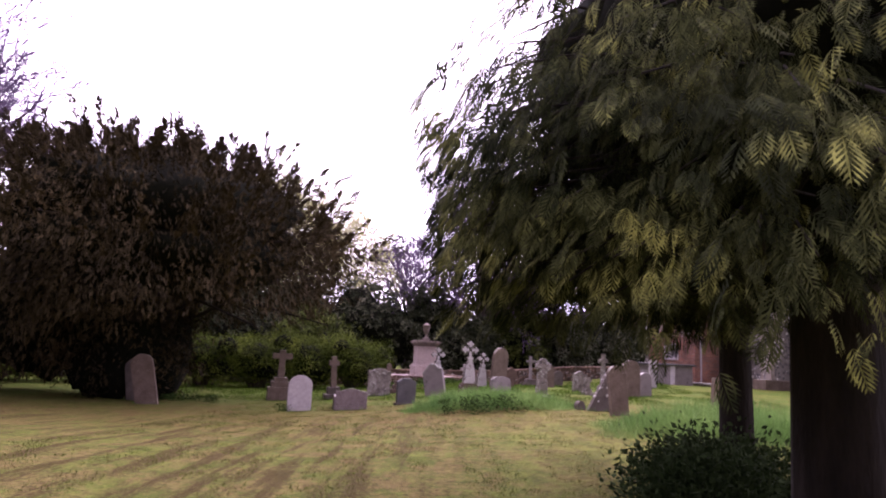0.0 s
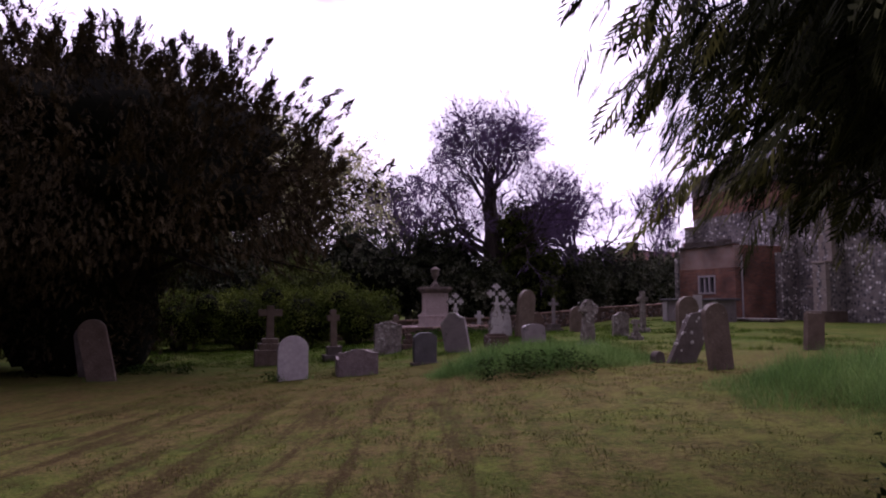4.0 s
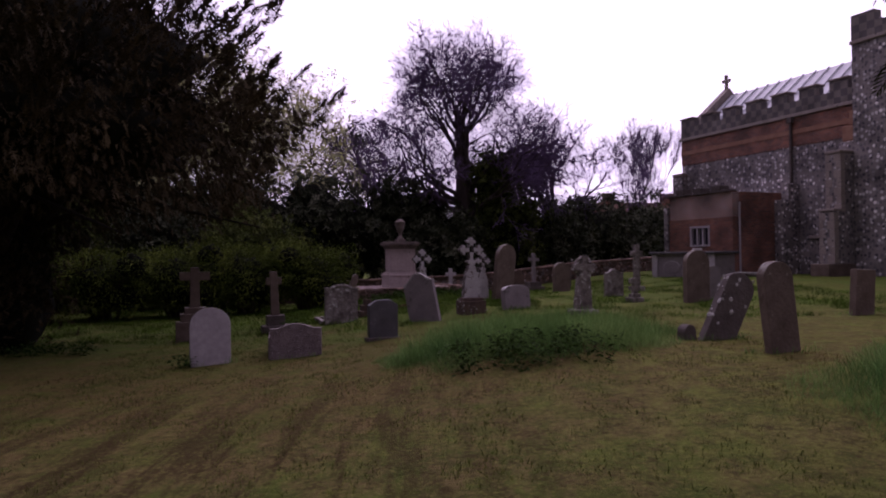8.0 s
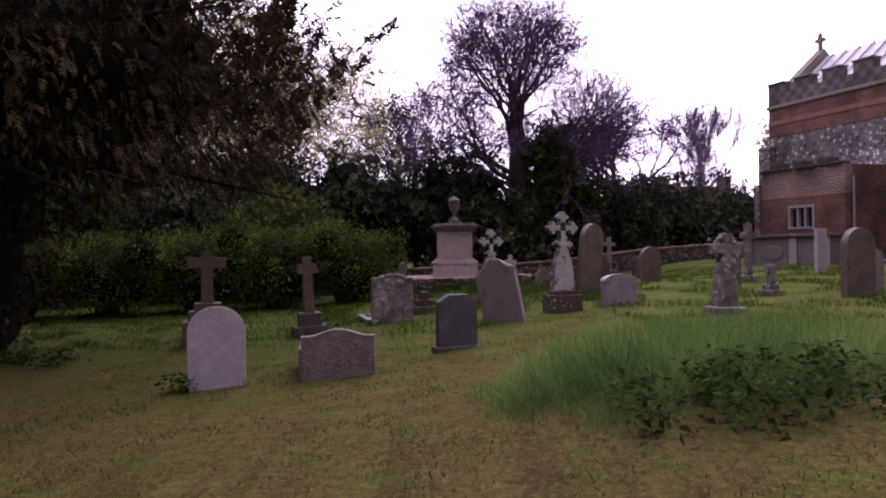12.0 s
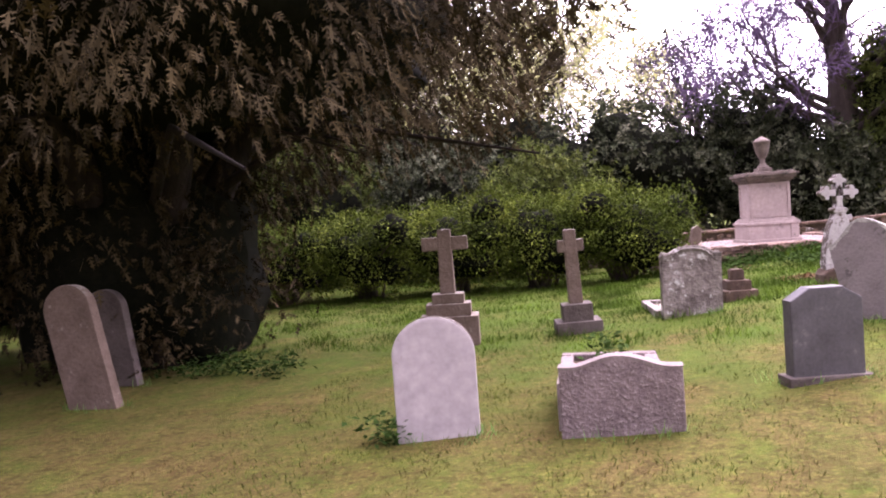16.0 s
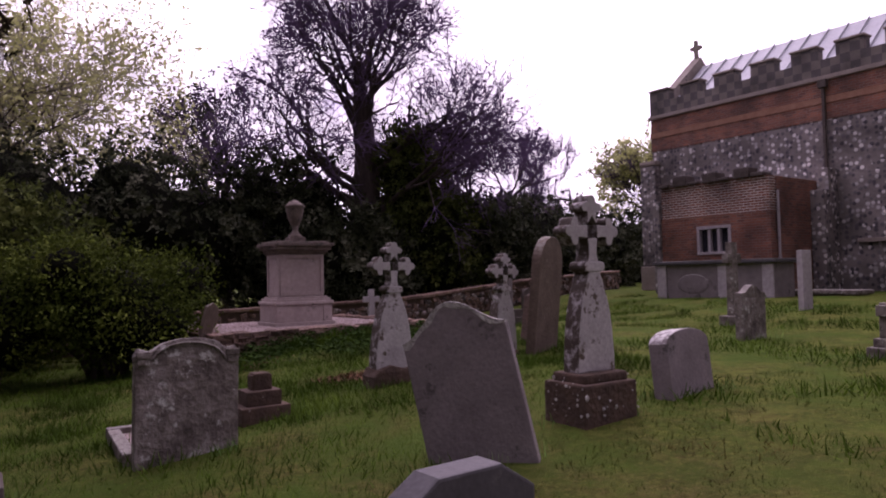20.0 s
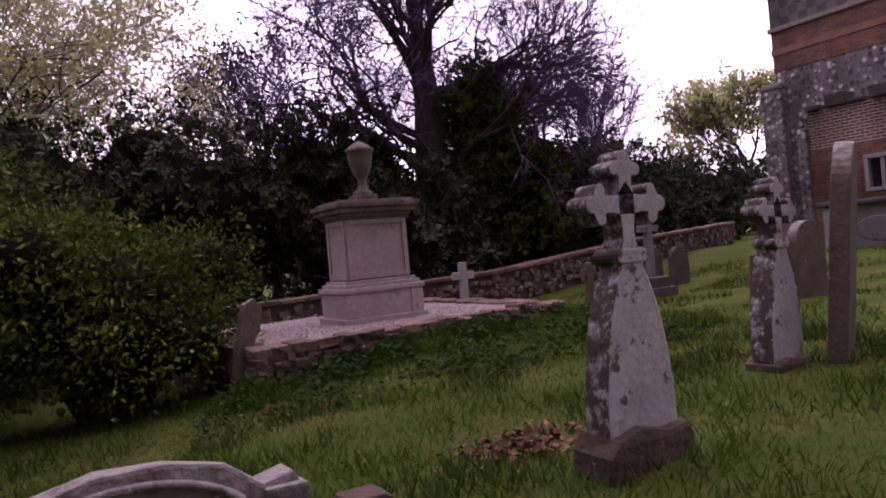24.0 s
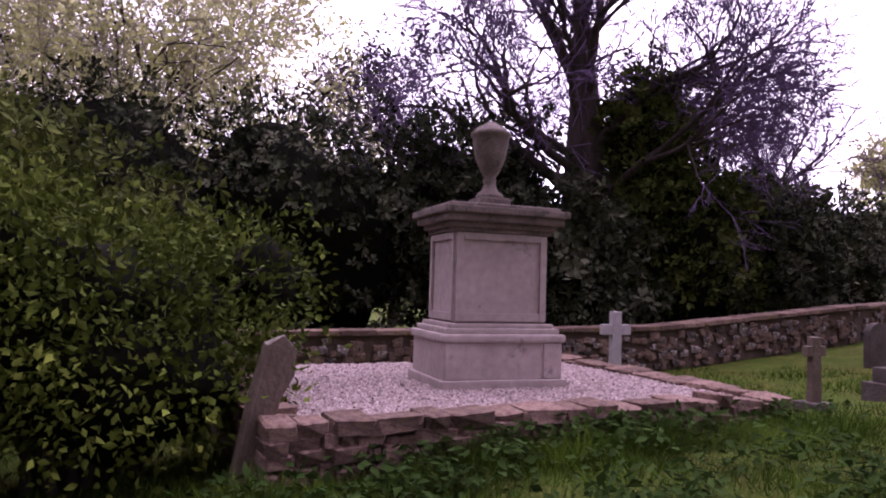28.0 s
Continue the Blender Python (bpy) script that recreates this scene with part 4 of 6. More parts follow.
def build_roof():
    v = [(0.5, 0.45, 7.4), (CL + 0.6, 0.45, 7.4), (CL + 0.6, 2.9, 9.5), (0.5, 2.9, 9.5), (CL + 0.6, 5.4, 7.4), (0.5, 5.4, 7.4)]
    bm = bmesh.new()
    q = [bm.verts.new(p) for p in v]
    for f in ((0, 1, 2, 3), (3, 2, 4, 5), (0, 3, 5), (1, 4, 2), (0, 5, 4, 1)):
        bm.faces.new([q[i] for i in f])
    rf = part("roof", bm, M_LEAD, church, "pale lead roof with rolled seams")
    for i in range(14):
        x = 0.9 + i * 0.66
        b = bmesh.new()
        L = math.hypot(2.45, 2.1)
        box(b, -0.03, 0.03, 0, L, 0, 0.05, bevel=0.015)
        roll = part("roof_roll", b, M_LEAD, rf)
        roll.matrix_local = pose(x, 0.45, 7.42, math.degrees(math.atan2(2.1, 2.45)), 0, 0)
    g = bmesh.new()
    f = g.faces.new([g.verts.new(p) for p in ((0, 0.41, 7.1), (0, 5.63, 7.1), (0, 5.63, 7.9), (0, 4.9, 8.2), (0, 2.9, 9.9), (0, 0.9, 8.2), (0, 0.41, 7.8))])
    r = bmesh.ops.extrude_face_region(g, geom=[f])
    bmesh.ops.translate(g, vec=(0.42, 0, 0), verts=[q for q in r["geom"] if isinstance(q, bmesh.types.BMVert)])
    bmesh.ops.recalc_face_normals(g, faces=g.faces)
    part("gable", g, M_ASHLAR, church, "stone gable coping")
    fin = slab([(0.09, 9.85), (0.07, 10.22), (0.26, 10.26), (0.26, 10.40), (0.07, 10.42), (0.07, 10.65), (-0.07, 10.65), (-0.07, 10.42), (-0.26, 10.40), (-0.26, 10.26), (-0.07, 10.22), (-0.09, 9.85)], 0.14, 0.02)
    c = part("gable_cross", fin, M_ASHLAR, church, "stone gable cross")
    c.location = (0.2, 2.9, 0)


build_roof()

# the brick annex
AX0, AX1, AY = 2.75, 6.45, -3.35
AZ = 3.72
wall_with_gap("annex_wall", M_BRICKW, AX0, AX1, AY, AY + 0.4, -0.5, 2.70, 4.06, 5.22, 1.48, 2.38, "red-brick front wall")
wall_box("annex_upper_wall", M_POINTED, (AX0 + 0.02, AX1 - 0.02, AY + 0.02, AY + 0.4, 2.70, AZ), label="white-pointed brickwork")
wall_box("annex_side", M_BRICKW, (AX0, AX0 + 0.4, AY + 0.404, -0.004, -0.5, AZ))
wall_box("annex_side", M_BRICKW, (AX1 - 0.4, AX1, AY + 0.404, -0.004, -0.5, AZ))
wall_box("annex_roof", M_LEAD, (AX0 + 0.404, AX1 - 0.404, AY + 0.404, -0.004, 3.3, 3.4))
for i in range(7):
    x = AX0 + i * 0.53
    wall_box("annex_coping", M_DARK, (x, x + (0.50 if i % 2 else 0.38), AY - 0.10, AY + 0.42, AZ, AZ + (0.28 if i % 2 else 0.07) + 0.06 * random.random()), bevel=0.03)
wall_box("annex_buttress", M_FLINTBED, (AX1 + 0.004, AX1 + 0.42, -1.0, -0.004, -0.5, 3.4), (AX1 + 0.03, AX1 + 0.40, -0.6, -0.004, 3.404, 4.1), bevel=0.03)
wall_box("annex_corner", M_FLINTBED, (AX0 - 0.25, AX0 - 0.004, AY - 0.1, AY + 0.4, -0.5, 3.3), bevel=0.04)
win = thing("window_1", CH @ pose(4.64, AY + 0.12, 1.48) @ Matrix.Diagonal((0.776, 1, 0.887, 1)), "three-light stone mullioned window with dark glass", "window", kind="structure")
part("window_frame", boxes((-0.745, 0.745, -0.15, 0.10, 0.90, 1.014), (-0.745, 0.745, -0.15, 0.10, 0.004, 0.10), (-0.745, -0.62, -0.145, 0.10, 0.104, 0.896), (0.62, 0.745, -0.145, 0.10, 0.104, 0.896)), M_PALE, win, "pale stone surround")
for x in (-0.21, 0.21):
    part("mullion", boxes((x - 0.06, x + 0.06, -0.13, 0.08, 0.104, 0.896)), M_PALE, win)
for x in (-0.415, 0.0, 0.415):
    part("pane", boxes((x - 0.19, x + 0.19, 0.0, 0.012, 0.104, 0.896), bevel=0), M_GLASS, win)


def arched_window(number, x, y, z, w, h, lights, label):
    """A pointed church window: stone surround, mullions, tracery arches and dark glass."""
    ob = thing("window_%d" % number, CH @ pose(x, y, z), label, "window", kind="structure")
    a = w / 2
    spring = h * 0.66

    def arch(o, zb):
        pts = [(a + o, zb)]
        for t in np.linspace(0, 1, 9):
            pts.append(((a + o) * (1 - t ** 1.6), spring + (h - spring + o) * math.sin(t * math.pi / 2) ** 0.9))
        return pts + [(-p, q) for p, q in reversed(pts[:-1])]

    outer, inner = arch(0.16, -0.12), arch(0.0, 0.0)
    bm = bmesh.new()
    for ya, yb in ((-0.12, 0.2),):
        vo = [[bm.verts.new((p, yy, q)) for p, q in outer] for yy in (ya, yb)]
        vi = [[bm.verts.new((p, yy, q)) for p, q in inner] for yy in (ya, yb)]
        k = len(outer)
        for i in range(k):
            j = (i + 1) % k
            bm.faces.new((vo[0][i], vo[0][j], vi[0][j], vi[0][i]))
            bm.faces.new((vi[0][i], vi[0][j], vi[1][j], vi[1][i]))
            bm.faces.new((vo[0][j], vo[0][i], vo[1][i], vo[1][j]))
    bmesh.ops.recalc_face_normals(bm, faces=bm.faces)
    part("window_frame", bm, M_ASHLAR, ob, "weathered stone surround")
    lw = w / lights
    for i in range(1, lights):
        part("mullion", boxes((-a + i * lw - 0.06, -a + i * lw + 0.06, -0.02, 0.12, 0, spring + 0.25 * (h - spring))), M_ASHLAR, ob)
    g = bmesh.new()
    g.faces.new([g.verts.new((p, 0.10, q)) for p, q in inner])
    part("pane", g, M_GLASS, ob)
    for i in range(lights):
        c = -a + (i + 0.5) * lw
        t = bmesh.new()
        pts = arc(c, spring - 0.1, lw * 0.46, 0, 180, 10)
        v, f = tube([(p, 0.05, q) for p, q in pts], [0.045] * len(pts), 6)
        part("tracery", raw_mesh("tracery", v, f, M_ASHLAR, True), None, ob)
        t.free()
    return ob


wall_box("buttress_foot", M_BROWN, (CL - 0.75, CL + 0.05, -2.3, -0.804, -0.5, 0.75), bevel=0.06, label="broad mossy foot of the buttress")
wall_box("buttress", M_FLINTBED, (CL - 0.62, CL - 0.004, -1.9, -0.804, 0.75, 2.7), (CL - 0.60, CL - 0.02, -1.5, -0.804, 2.7, 4.9), (CL - 0.60, CL - 0.004, -0.80, -0.004, -0.5, 5.4), bevel=0.03, label="stepped flint buttress")
for k in range(13):
    z, front = 0.76 + 0.32 * k, -1.9 if k < 6 else -1.5
    long, short = (0.34, 0.20) if k % 2 else (0.20, 0.34)
    wall_box("quoin", M_ASHLAR, (CL - 0.635, CL - 0.635 + long * 0.8, front - 0.015, front + short, z, z + 0.305), bevel=0.012)
    wall_box("quoin", M_ASHLAR, (CL - 0.20 if k % 2 else CL - 0.30, CL + 0.004, front - 0.015, front + 0.22, z, z + 0.305), bevel=0.012)
wall_box("buttress_slope", M_ASHLAR, (CL - 0.66, CL + 0.02, -1.95, -1.48, 2.704, 2.82), (CL - 0.65, CL + 0.01, -1.55, -0.804, 4.904, 5.03), bevel=0.04, label="weathered sloping stone")
wall_box("buttress_cap", M_PALEBRICK, (CL - 0.5, CL - 0.004, -0.74, -0.05, 5.404, 6.0), (CL - 0.3, CL - 0.006, -0.62, -0.05, 6.0, 6.6), bevel=0.06, label="stepped brick weathering")
wall_with_gap("nave_wall", M_FLINTBED, CL, 34.0, -0.8, -0.1, -0.5, 9.0, CL + 2.5, CL + 5.3, 2.2, 6.2, "flint wall")
wall_box("nave_string", M_ASHLAR, (CL - 0.05, 34.0, -0.88, -0.1, 9.0, 9.15), bevel=0.03)
wall_box("nave_parapet", M_CHEQUER, (CL, 34.0, -0.82, -0.4, 9.15, 9.65))
for i in range(16):
    x = CL + i * 1.5
    wall_box("nave_merlon", M_CHEQUER, (x, x + 0.9, -0.82, -0.4, 9.654, 10.1))
wall_box("nave_end_wall", M_FLINTBED, (CL, CL + 0.6, -0.096, 9.0, -0.5, 10.0))
arched_window(2, CL + 3.9, -0.72, 2.2, 2.5, 4.1, 3, "large pointed nave window with stone mullions")
wall_box("downpipe", M_DARK, (6.52, 6.62, -0.14, -0.03, 0.0, 6.9), bevel=0.03)
wall_box("pipe_head", M_DARK, (6.44, 6.70, -0.2, -0.03, 6.7, 6.95), bevel=0.02)
wall_box("downpipe", M_PALE, (AX1 + 0.03, AX1 + 0.10, AY + 0.30, AY + 0.37, 0.0, 3.3), bevel=0.02)
chest = thing("chest_tomb", CH @ pose(5.9, -5.0, 0.02), "pale panelled chest tomb with a dark lid by the church", "tomb")
part("body", boxes((-1.75, 1.75, -0.5, 0.5, -0.3, 1.14)), M_GREY, chest)
part("lid", boxes((-1.86, 1.86, -0.64, 0.64, 1.144, 1.25), bevel=0.03), M_SLATE, chest, "dark slab lid")
for x in (-1.6, 0.35, 1.6):
    part("pilaster", boxes((x - 0.15, x + 0.15, -0.56, -0.504, -0.2, 1.14)), M_PALE, chest)
oval = bmesh.new()
bmesh.ops.create_uvsphere(oval, u_segments=20, v_segments=10, radius=1.0)
bmesh.ops.scale(oval, vec=(0.5, 0.03, 0.28), verts=oval.verts)
ov = part("carved_oval", oval, M_GREY, chest, smooth=True)
ov.location = (-0.6, -0.5, 0.6)


def stone_heap(m, n, seed):
    """A few pale broken stones tipped at the foot of the annex wall."""
    rng = random.Random(seed)
    ob = thing("stone_heap", m, "low heap of pale broken stones at the foot of the church", "stones")
    for k in range(n):
        bm = bmesh.new()
        r = 0.09 + 0.09 * rng.random()
        bmesh.ops.create_icosphere(bm, subdivisions=1, radius=r)
        for v in bm.verts:
            v.co *= 0.75 + 0.5 * rng.random()
        q = part("stone", bm, M_PALE, ob)
        q.matrix_local = pose((rng.random() - 0.5) * 0.9, -(rng.random()) * 1.5, 0.04 + 0.14 * rng.random(), rng.random() * 90, 0, rng.random() * 360)


stone_heap(CH @ pose(6.95, -2.3, 0.10), 22, 3)


# ---- boundary wall ----
BOUNDARY = []


def build_boundary():
    pts = [(-9.0, 35.0), (-2.5, 36.2), (3.0, 37.6), (8.0, 40.0), (14.0, 44.5)]
    for a, b in zip(pts[:-1], pts[1:]):
        dx, dy = b[0] - a[0], b[1] - a[1]
        L, ang = math.hypot(dx, dy), math.degrees(math.atan2(dy, dx))
        z, dz = gz(*a), gz(*b) - gz(*a)
        ob = thing("boundary_wall", pose(a[0], a[1], z, 0, -math.degrees(math.atan2(dz, L)), ang), "low flint and rubble boundary wall with flat coping", "wall", kind="structure")
        BOUNDARY.append((ob, L))
        part("core", boxes((0, L, 0.03, 0.36, -0.5, 0.72), bevel=0), M_MORTAR, ob)
        n = int(L / 0.55)
        for i in range(n):
            part("coping_stone", boxes((i * L / n + 0.004, (i + 1) * L / n - 0.004, -0.05, 0.44, 0.724, 0.80 + 0.015 * random.random()), bevel=0.015), M_RUBBLE, ob)


build_boundary()


# ---- plants ----
def scatter(tmpl_v, tmpl_f, pos, rot, scl):
    """Many turned and scaled copies of a small template, as one array of vertices and faces."""
    n, k = len(pos), len(tmpl_v)
    v = np.einsum("nij,kj->nki", rot, tmpl_v) * scl[:, None, None] + pos[:, None, :]
    f = (tmpl_f[None] + (np.arange(n) * k)[:, None, None]).reshape(-1, tmpl_f.shape[1])
    return v.reshape(-1, 3), f


def frames_from(direction, roll):
    """Turns whose y axis follows the direction, rolled about it."""
    y = direction / np.maximum(1e-6, np.linalg.norm(direction, axis=1, keepdims=True))
    up = np.tile(np.array([0, 0, 1.0]), (len(y), 1))
    up[np.abs(y[:, 2]) > 0.95] = (1, 0, 0)
    x = np.cross(y, up)
    x /= np.linalg.norm(x, axis=1, keepdims=True)
    z = np.cross(x, y)
    c, s = np.cos(roll)[:, None], np.sin(roll)[:, None]
    return np.stack([x * c + z * s, y, -x * s + z * c], -1)


def leaf_template(w=0.3, curl=0.12):
    v = np.array([(0, 0, 0), (w, 0.45, curl), (0, 1, 0), (-w, 0.45, curl)], float)
    return v, np.array([(0, 1, 2), (0, 2, 3)])


def spray_template(n=5, w=0.09, droop=0.25, spread=0.42):
    """A flat fan of narrow fingers on a stem, drooping to its tip."""
    v, f = [], []

    def finger(p, q, wd):
        p, q = np.array(p, float), np.array(q, float)
        d = (q - p) / np.linalg.norm(q - p)
        s = np.array([-d[1], d[0], 0]) * wd
        i = len(v)
        v.extend([p, p * 0.45 + q * 0.55 + s, q, p * 0.45 + q * 0.55 - s])
        f.extend([(i, i + 1, i + 2), (i, i + 2, i + 3)])

    finger((0, 0, 0), (0, 1, -droop), w)
    for i in range(n):
        t = 0.12 + 0.72 * i / n
        z = -droop * t * t
        ln = spread * (1.05 - 0.55 * t)
        for s in (-1, 1):
            finger((0, t, z), (s * ln * 0.85, t + ln * 0.55, z - 0.3 * droop), w * 0.75)
    return np.array(v), np.array(f)


def rand_unit(n, rng):
    d = rng.normal(size=(n, 3))
    return d / np.linalg.norm(d, axis=1, keepdims=True)


def clump_cloud(rng, centre, radii, clumps, per, clump_r, shell=0.55, low=-0.4, bumpy=0.22, seed=0.0):
    """Points in clumps through the outer part of a lumpy ellipsoid; gives the points and the outward ways."""
    pts, ways = [], []
    centre, radii = np.array(centre, float), np.array(radii, float)
    while len(pts) < clumps:
        d = rand_unit(1, rng)[0]
        if d[2] < low:
            continue
        r = shell + (1 - shell) * rng.random() ** 0.6
        r *= 1 + bumpy * noise.noise(Vector(d * 2.2) + Vector((seed, 0, 0))) * 2
        c = centre + d * radii * r
        q = c + rng.normal(size=(per, 3)) * clump_r * np.array([1, 1, 0.8])
        pts.append(q)
        ways.append(np.tile(d, (per, 1)))
    return np.concatenate(pts), np.concatenate(ways)


def grow(rng, base, way, length, radius, depth, out, spread=0.55, lift=0.12, kids=3, tips=None, shrink=0.68, thin=0.009):
    """A limb that bends, thins and forks; out gathers (path, radii, depth)."""
    n = 4 if depth > 1 else 1 + depth
    p, d = np.array(base, float), np.array(way, float)
    path, rad = [p.copy()], [radius]
    for i in range(n):
        d = d + rng.normal(size=3) * 0.13 + np.array([0, 0, lift * 0.3])
        d /= np.linalg.norm(d)
        p = p + d * length / n
        path.append(p.copy())
        rad.append(max(thin, radius * (1 - 0.28 * (i + 1) / n)))
    out.append((path, rad, depth))
    if depth == 0:
        if tips is not None:
            tips.append((p.copy(), d.copy()))
        return
    m = kids + (1 if rng.random() < 0.4 else 0)
    for k in range(m):
        at = path[-1] if k < 2 else path[rng.integers(1, n + 1)]
        e = d + rand_unit(1, rng)[0] * spread * (1.0 if k else 0.6) + np.array([0, 0, lift])
        e /= np.linalg.norm(e)
        grow(rng, at, e, length * (shrink + 0.2 * (rng.random() - 0.5)), max(thin, rad[-1] * (0.80 if k == 0 else 0.60)), depth - 1, out, spread, lift, kids, tips, shrink, thin)


def wood_mesh(name, limbs, material, lo=None, hi=None):
    v, f = [], []
    for path, rad, depth in limbs:
        if lo is not None and depth < lo or hi is not None and depth > hi:
            continue
        a, b = tube(path, rad, 8 if depth >= 4 else 5 if depth >= 2 else 3)
        o = len(v)
        v += a
        f += [tuple(i + o for i in q) for q in b]
    return raw_mesh(name, v, f, material, True)


def bare_tree(x, y, h, seed, label, depth=6, trunk=0.35, spread=0.55, lift=0.14, twig=None, kids=2, start=0.28, shrink=0.74, leaf=None, leaf_n=3, leaf_s=0.16, z=None, fork=3, thin=0.011, reach=0.235, leader=0.0, haze=0):
    rng = np.random.default_rng(seed)
    ob = thing("tree", pose(x, y, gz(x, y) if z is None else z), label, "tree")
    out, tips = [], []
    t0 = h * start
    pts = [(0, 0, -0.3), (0.02 * h * rng.normal() * 0.3, 0, t0 * 0.5), (0.01 * h * rng.normal(), 0.01 * h * rng.normal(), t0)]
    out.append((pts, [trunk * 1.25, trunk, trunk * 0.85], depth + 1))
    if leader:
        top = [(0.05, 0, t0), (0.10, 0.05, h * (start + leader) / 2), (-0.1, 0.0, h * leader)]
        out.append((top, [trunk * 0.85, trunk * 0.6, trunk * 0.22], depth + 1))
        for k in range(fork):
            u = k / (fork - 1)
            a = 2.4 * k + 0.5 * rng.random()
            up = 0.52 + 1.0 * u
            e = np.array([math.cos(a), math.sin(a), up])
            zb = t0 + (h * leader - t0) * u ** 1.15
            xb = np.interp(zb, [q[2] for q in top], [q[0] for q in top])
            grow(rng, (xb, 0.02, zb), e / np.linalg.norm(e), h * reach * (1.02 - 0.30 * u), trunk * (0.22 - 0.10 * u), depth, out, spread, lift, kids, tips, shrink, thin)
    for k in range(0 if leader else fork):
        a = 2 * math.pi * (k + rng.random() * 0.6) / fork
        e = np.array([math.cos(a) * spread * 0.7, math.sin(a) * spread * 0.7, 1.0]) if k else np.array([0.06, 0.02, 1.0])
        grow(rng, pts[-1], e / np.linalg.norm(e), h * reach, trunk * (0.75 if k == 0 else 0.5), depth, out, spread, lift, kids, tips, shrink, thin)
    part("trunk", wood_mesh("trunk", out, M_BARK, lo=3), None, ob, "dark bark")
    part("brushwood", wood_mesh("brushwood", out, twig or M_TWIG, hi=2), None, ob, "fine bare twigs" if not leaf else "thin twigs", kind="stuff")
    if haze:
        # the finest shoots at the ends of the twigs
        tp = np.repeat(np.array([t[0] for t in tips]), haze, 0)
        td = np.repeat(np.array([t[1] for t in tips]), haze, 0) + rand_unit(len(tp), rng) * 0.75
        tp = tp - td * 0.35 * rng.random((len(tp), 1))
        tv, tf = leaf_template(0.007, 0.03)
        v, f = scatter(tv, tf, tp, frames_from(td, rng.random(len(tp)) * 6.3), 0.030 * h * (0.6 + 0.8 * rng.random(len(tp))))
        part("fine_brushwood", raw_mesh("fine_brushwood", v, f, twig or M_TWIG), None, ob, "fine purple-grey shoots", kind="stuff")
    if leaf:
        tp = np.array([t[0] for t in tips])
        tp = np.repeat(tp, leaf_n, 0)
        tp += rng.normal(size=tp.shape) * 0.13
        tv, tf = leaf_template(0.32)
        v, f = scatter(tv, tf, tp, frames_from(rand_unit(len(tp), rng), rng.random(len(tp)) * 6.3), leaf_s * (0.6 + 0.8 * rng.random(len(tp))))
        part("crown", raw_mesh("crown", v, f, leaf), None, ob, "thin young leaves", kind="stuff")
    return ob


def lumpy_hulls(name, shapes, material, seed):
    """Near-black lumpy closed hulls added inside a bush's leaves, standing in for inner shade."""
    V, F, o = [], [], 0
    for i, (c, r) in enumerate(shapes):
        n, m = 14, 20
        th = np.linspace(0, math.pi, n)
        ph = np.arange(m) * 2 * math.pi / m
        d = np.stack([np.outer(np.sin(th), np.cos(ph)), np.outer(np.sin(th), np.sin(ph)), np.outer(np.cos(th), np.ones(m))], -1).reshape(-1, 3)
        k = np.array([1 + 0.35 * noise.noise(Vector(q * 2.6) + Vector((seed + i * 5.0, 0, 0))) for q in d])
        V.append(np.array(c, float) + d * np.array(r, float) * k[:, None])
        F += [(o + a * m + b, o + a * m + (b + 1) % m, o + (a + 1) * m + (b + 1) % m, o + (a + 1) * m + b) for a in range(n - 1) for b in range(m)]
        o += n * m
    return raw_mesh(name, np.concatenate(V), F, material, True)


def leafy_mass(name, x, y, centre_list, material, label, category, seed, leaf=0.10, clumps=120, per=40, clump_r=0.35, tv=None, trunk=None, shell=0.5, outward=0.6, low=-0.4, droop=0.0, core=None):
    """A bush or evergreen: leaves in clumps over several lumpy ellipsoids, on a branching stem."""
    rng = np.random.default_rng(seed)
    z = gz(x, y)
    ob = thing(name, pose(x, y, z), label, category)
    tmpl = tv or leaf_template(0.28)
    V, F, o = [], [], 0
    for i, (c, r, k) in enumerate(centre_list):
        p, w = clump_cloud(rng, c, r, int(clumps * k), per, clump_r, shell, low, seed=seed + i * 7.0)
        d = w * outward + rand_unit(len(p), rng) * (1 - outward * 0.5) + np.array([0, 0, -droop])
        s = leaf * (0.6 + 0.8 * rng.random(len(p)))
        v, f = scatter(tmpl[0], tmpl[1], p, frames_from(d, rng.random(len(p)) * 6.3), s)
        V.append(v)
        F.append(f + o)
        o += len(v)
    part("foliage", raw_mesh("foliage", np.concatenate(V), np.concatenate(F), material), None, ob, kind="stuff")
    # the added hull darkens the gaps between leaves as inner shade would
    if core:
        part("shade_hull", lumpy_hulls("shade_hull", [((c[0], c[1], c[2] - 0.06 * r[2]), (r[0] * core, r[1] * core, r[2] * core)) for c, r, k in centre_list], M_SHADEHULL, seed), None, ob, "near-black hull added as inner shade")
    limbs = []
    for (c, r, k) in centre_list:
        for j in range(5):
            e = rand_unit(1, rng)[0]
            tip = np.array(c) + e * np.array(r) * 0.75
            mid = np.array(c) * 0.5 + rng.normal(size=3) * 0.1
            limbs.append(([(rng.normal() * 0.15, rng.normal() * 0.15, -0.2), mid, tip], [trunk or 0.06, (trunk or 0.06) * 0.7, 0.012], 3))
    part("stem", wood_mesh("stem", limbs, M_BARK), None, ob)
    return ob


M_WOOD = mat("woodland_leaves", [(0.030, 0.028, 0.018), (0.055, 0.052, 0.026), (0.085, 0.075, 0.040)], 0.12, 0.8, 0, 5, 1.5, per=0.4, sheer=0.1)
FINE = spray_template(3, 0.07, 0.15, 0.30)


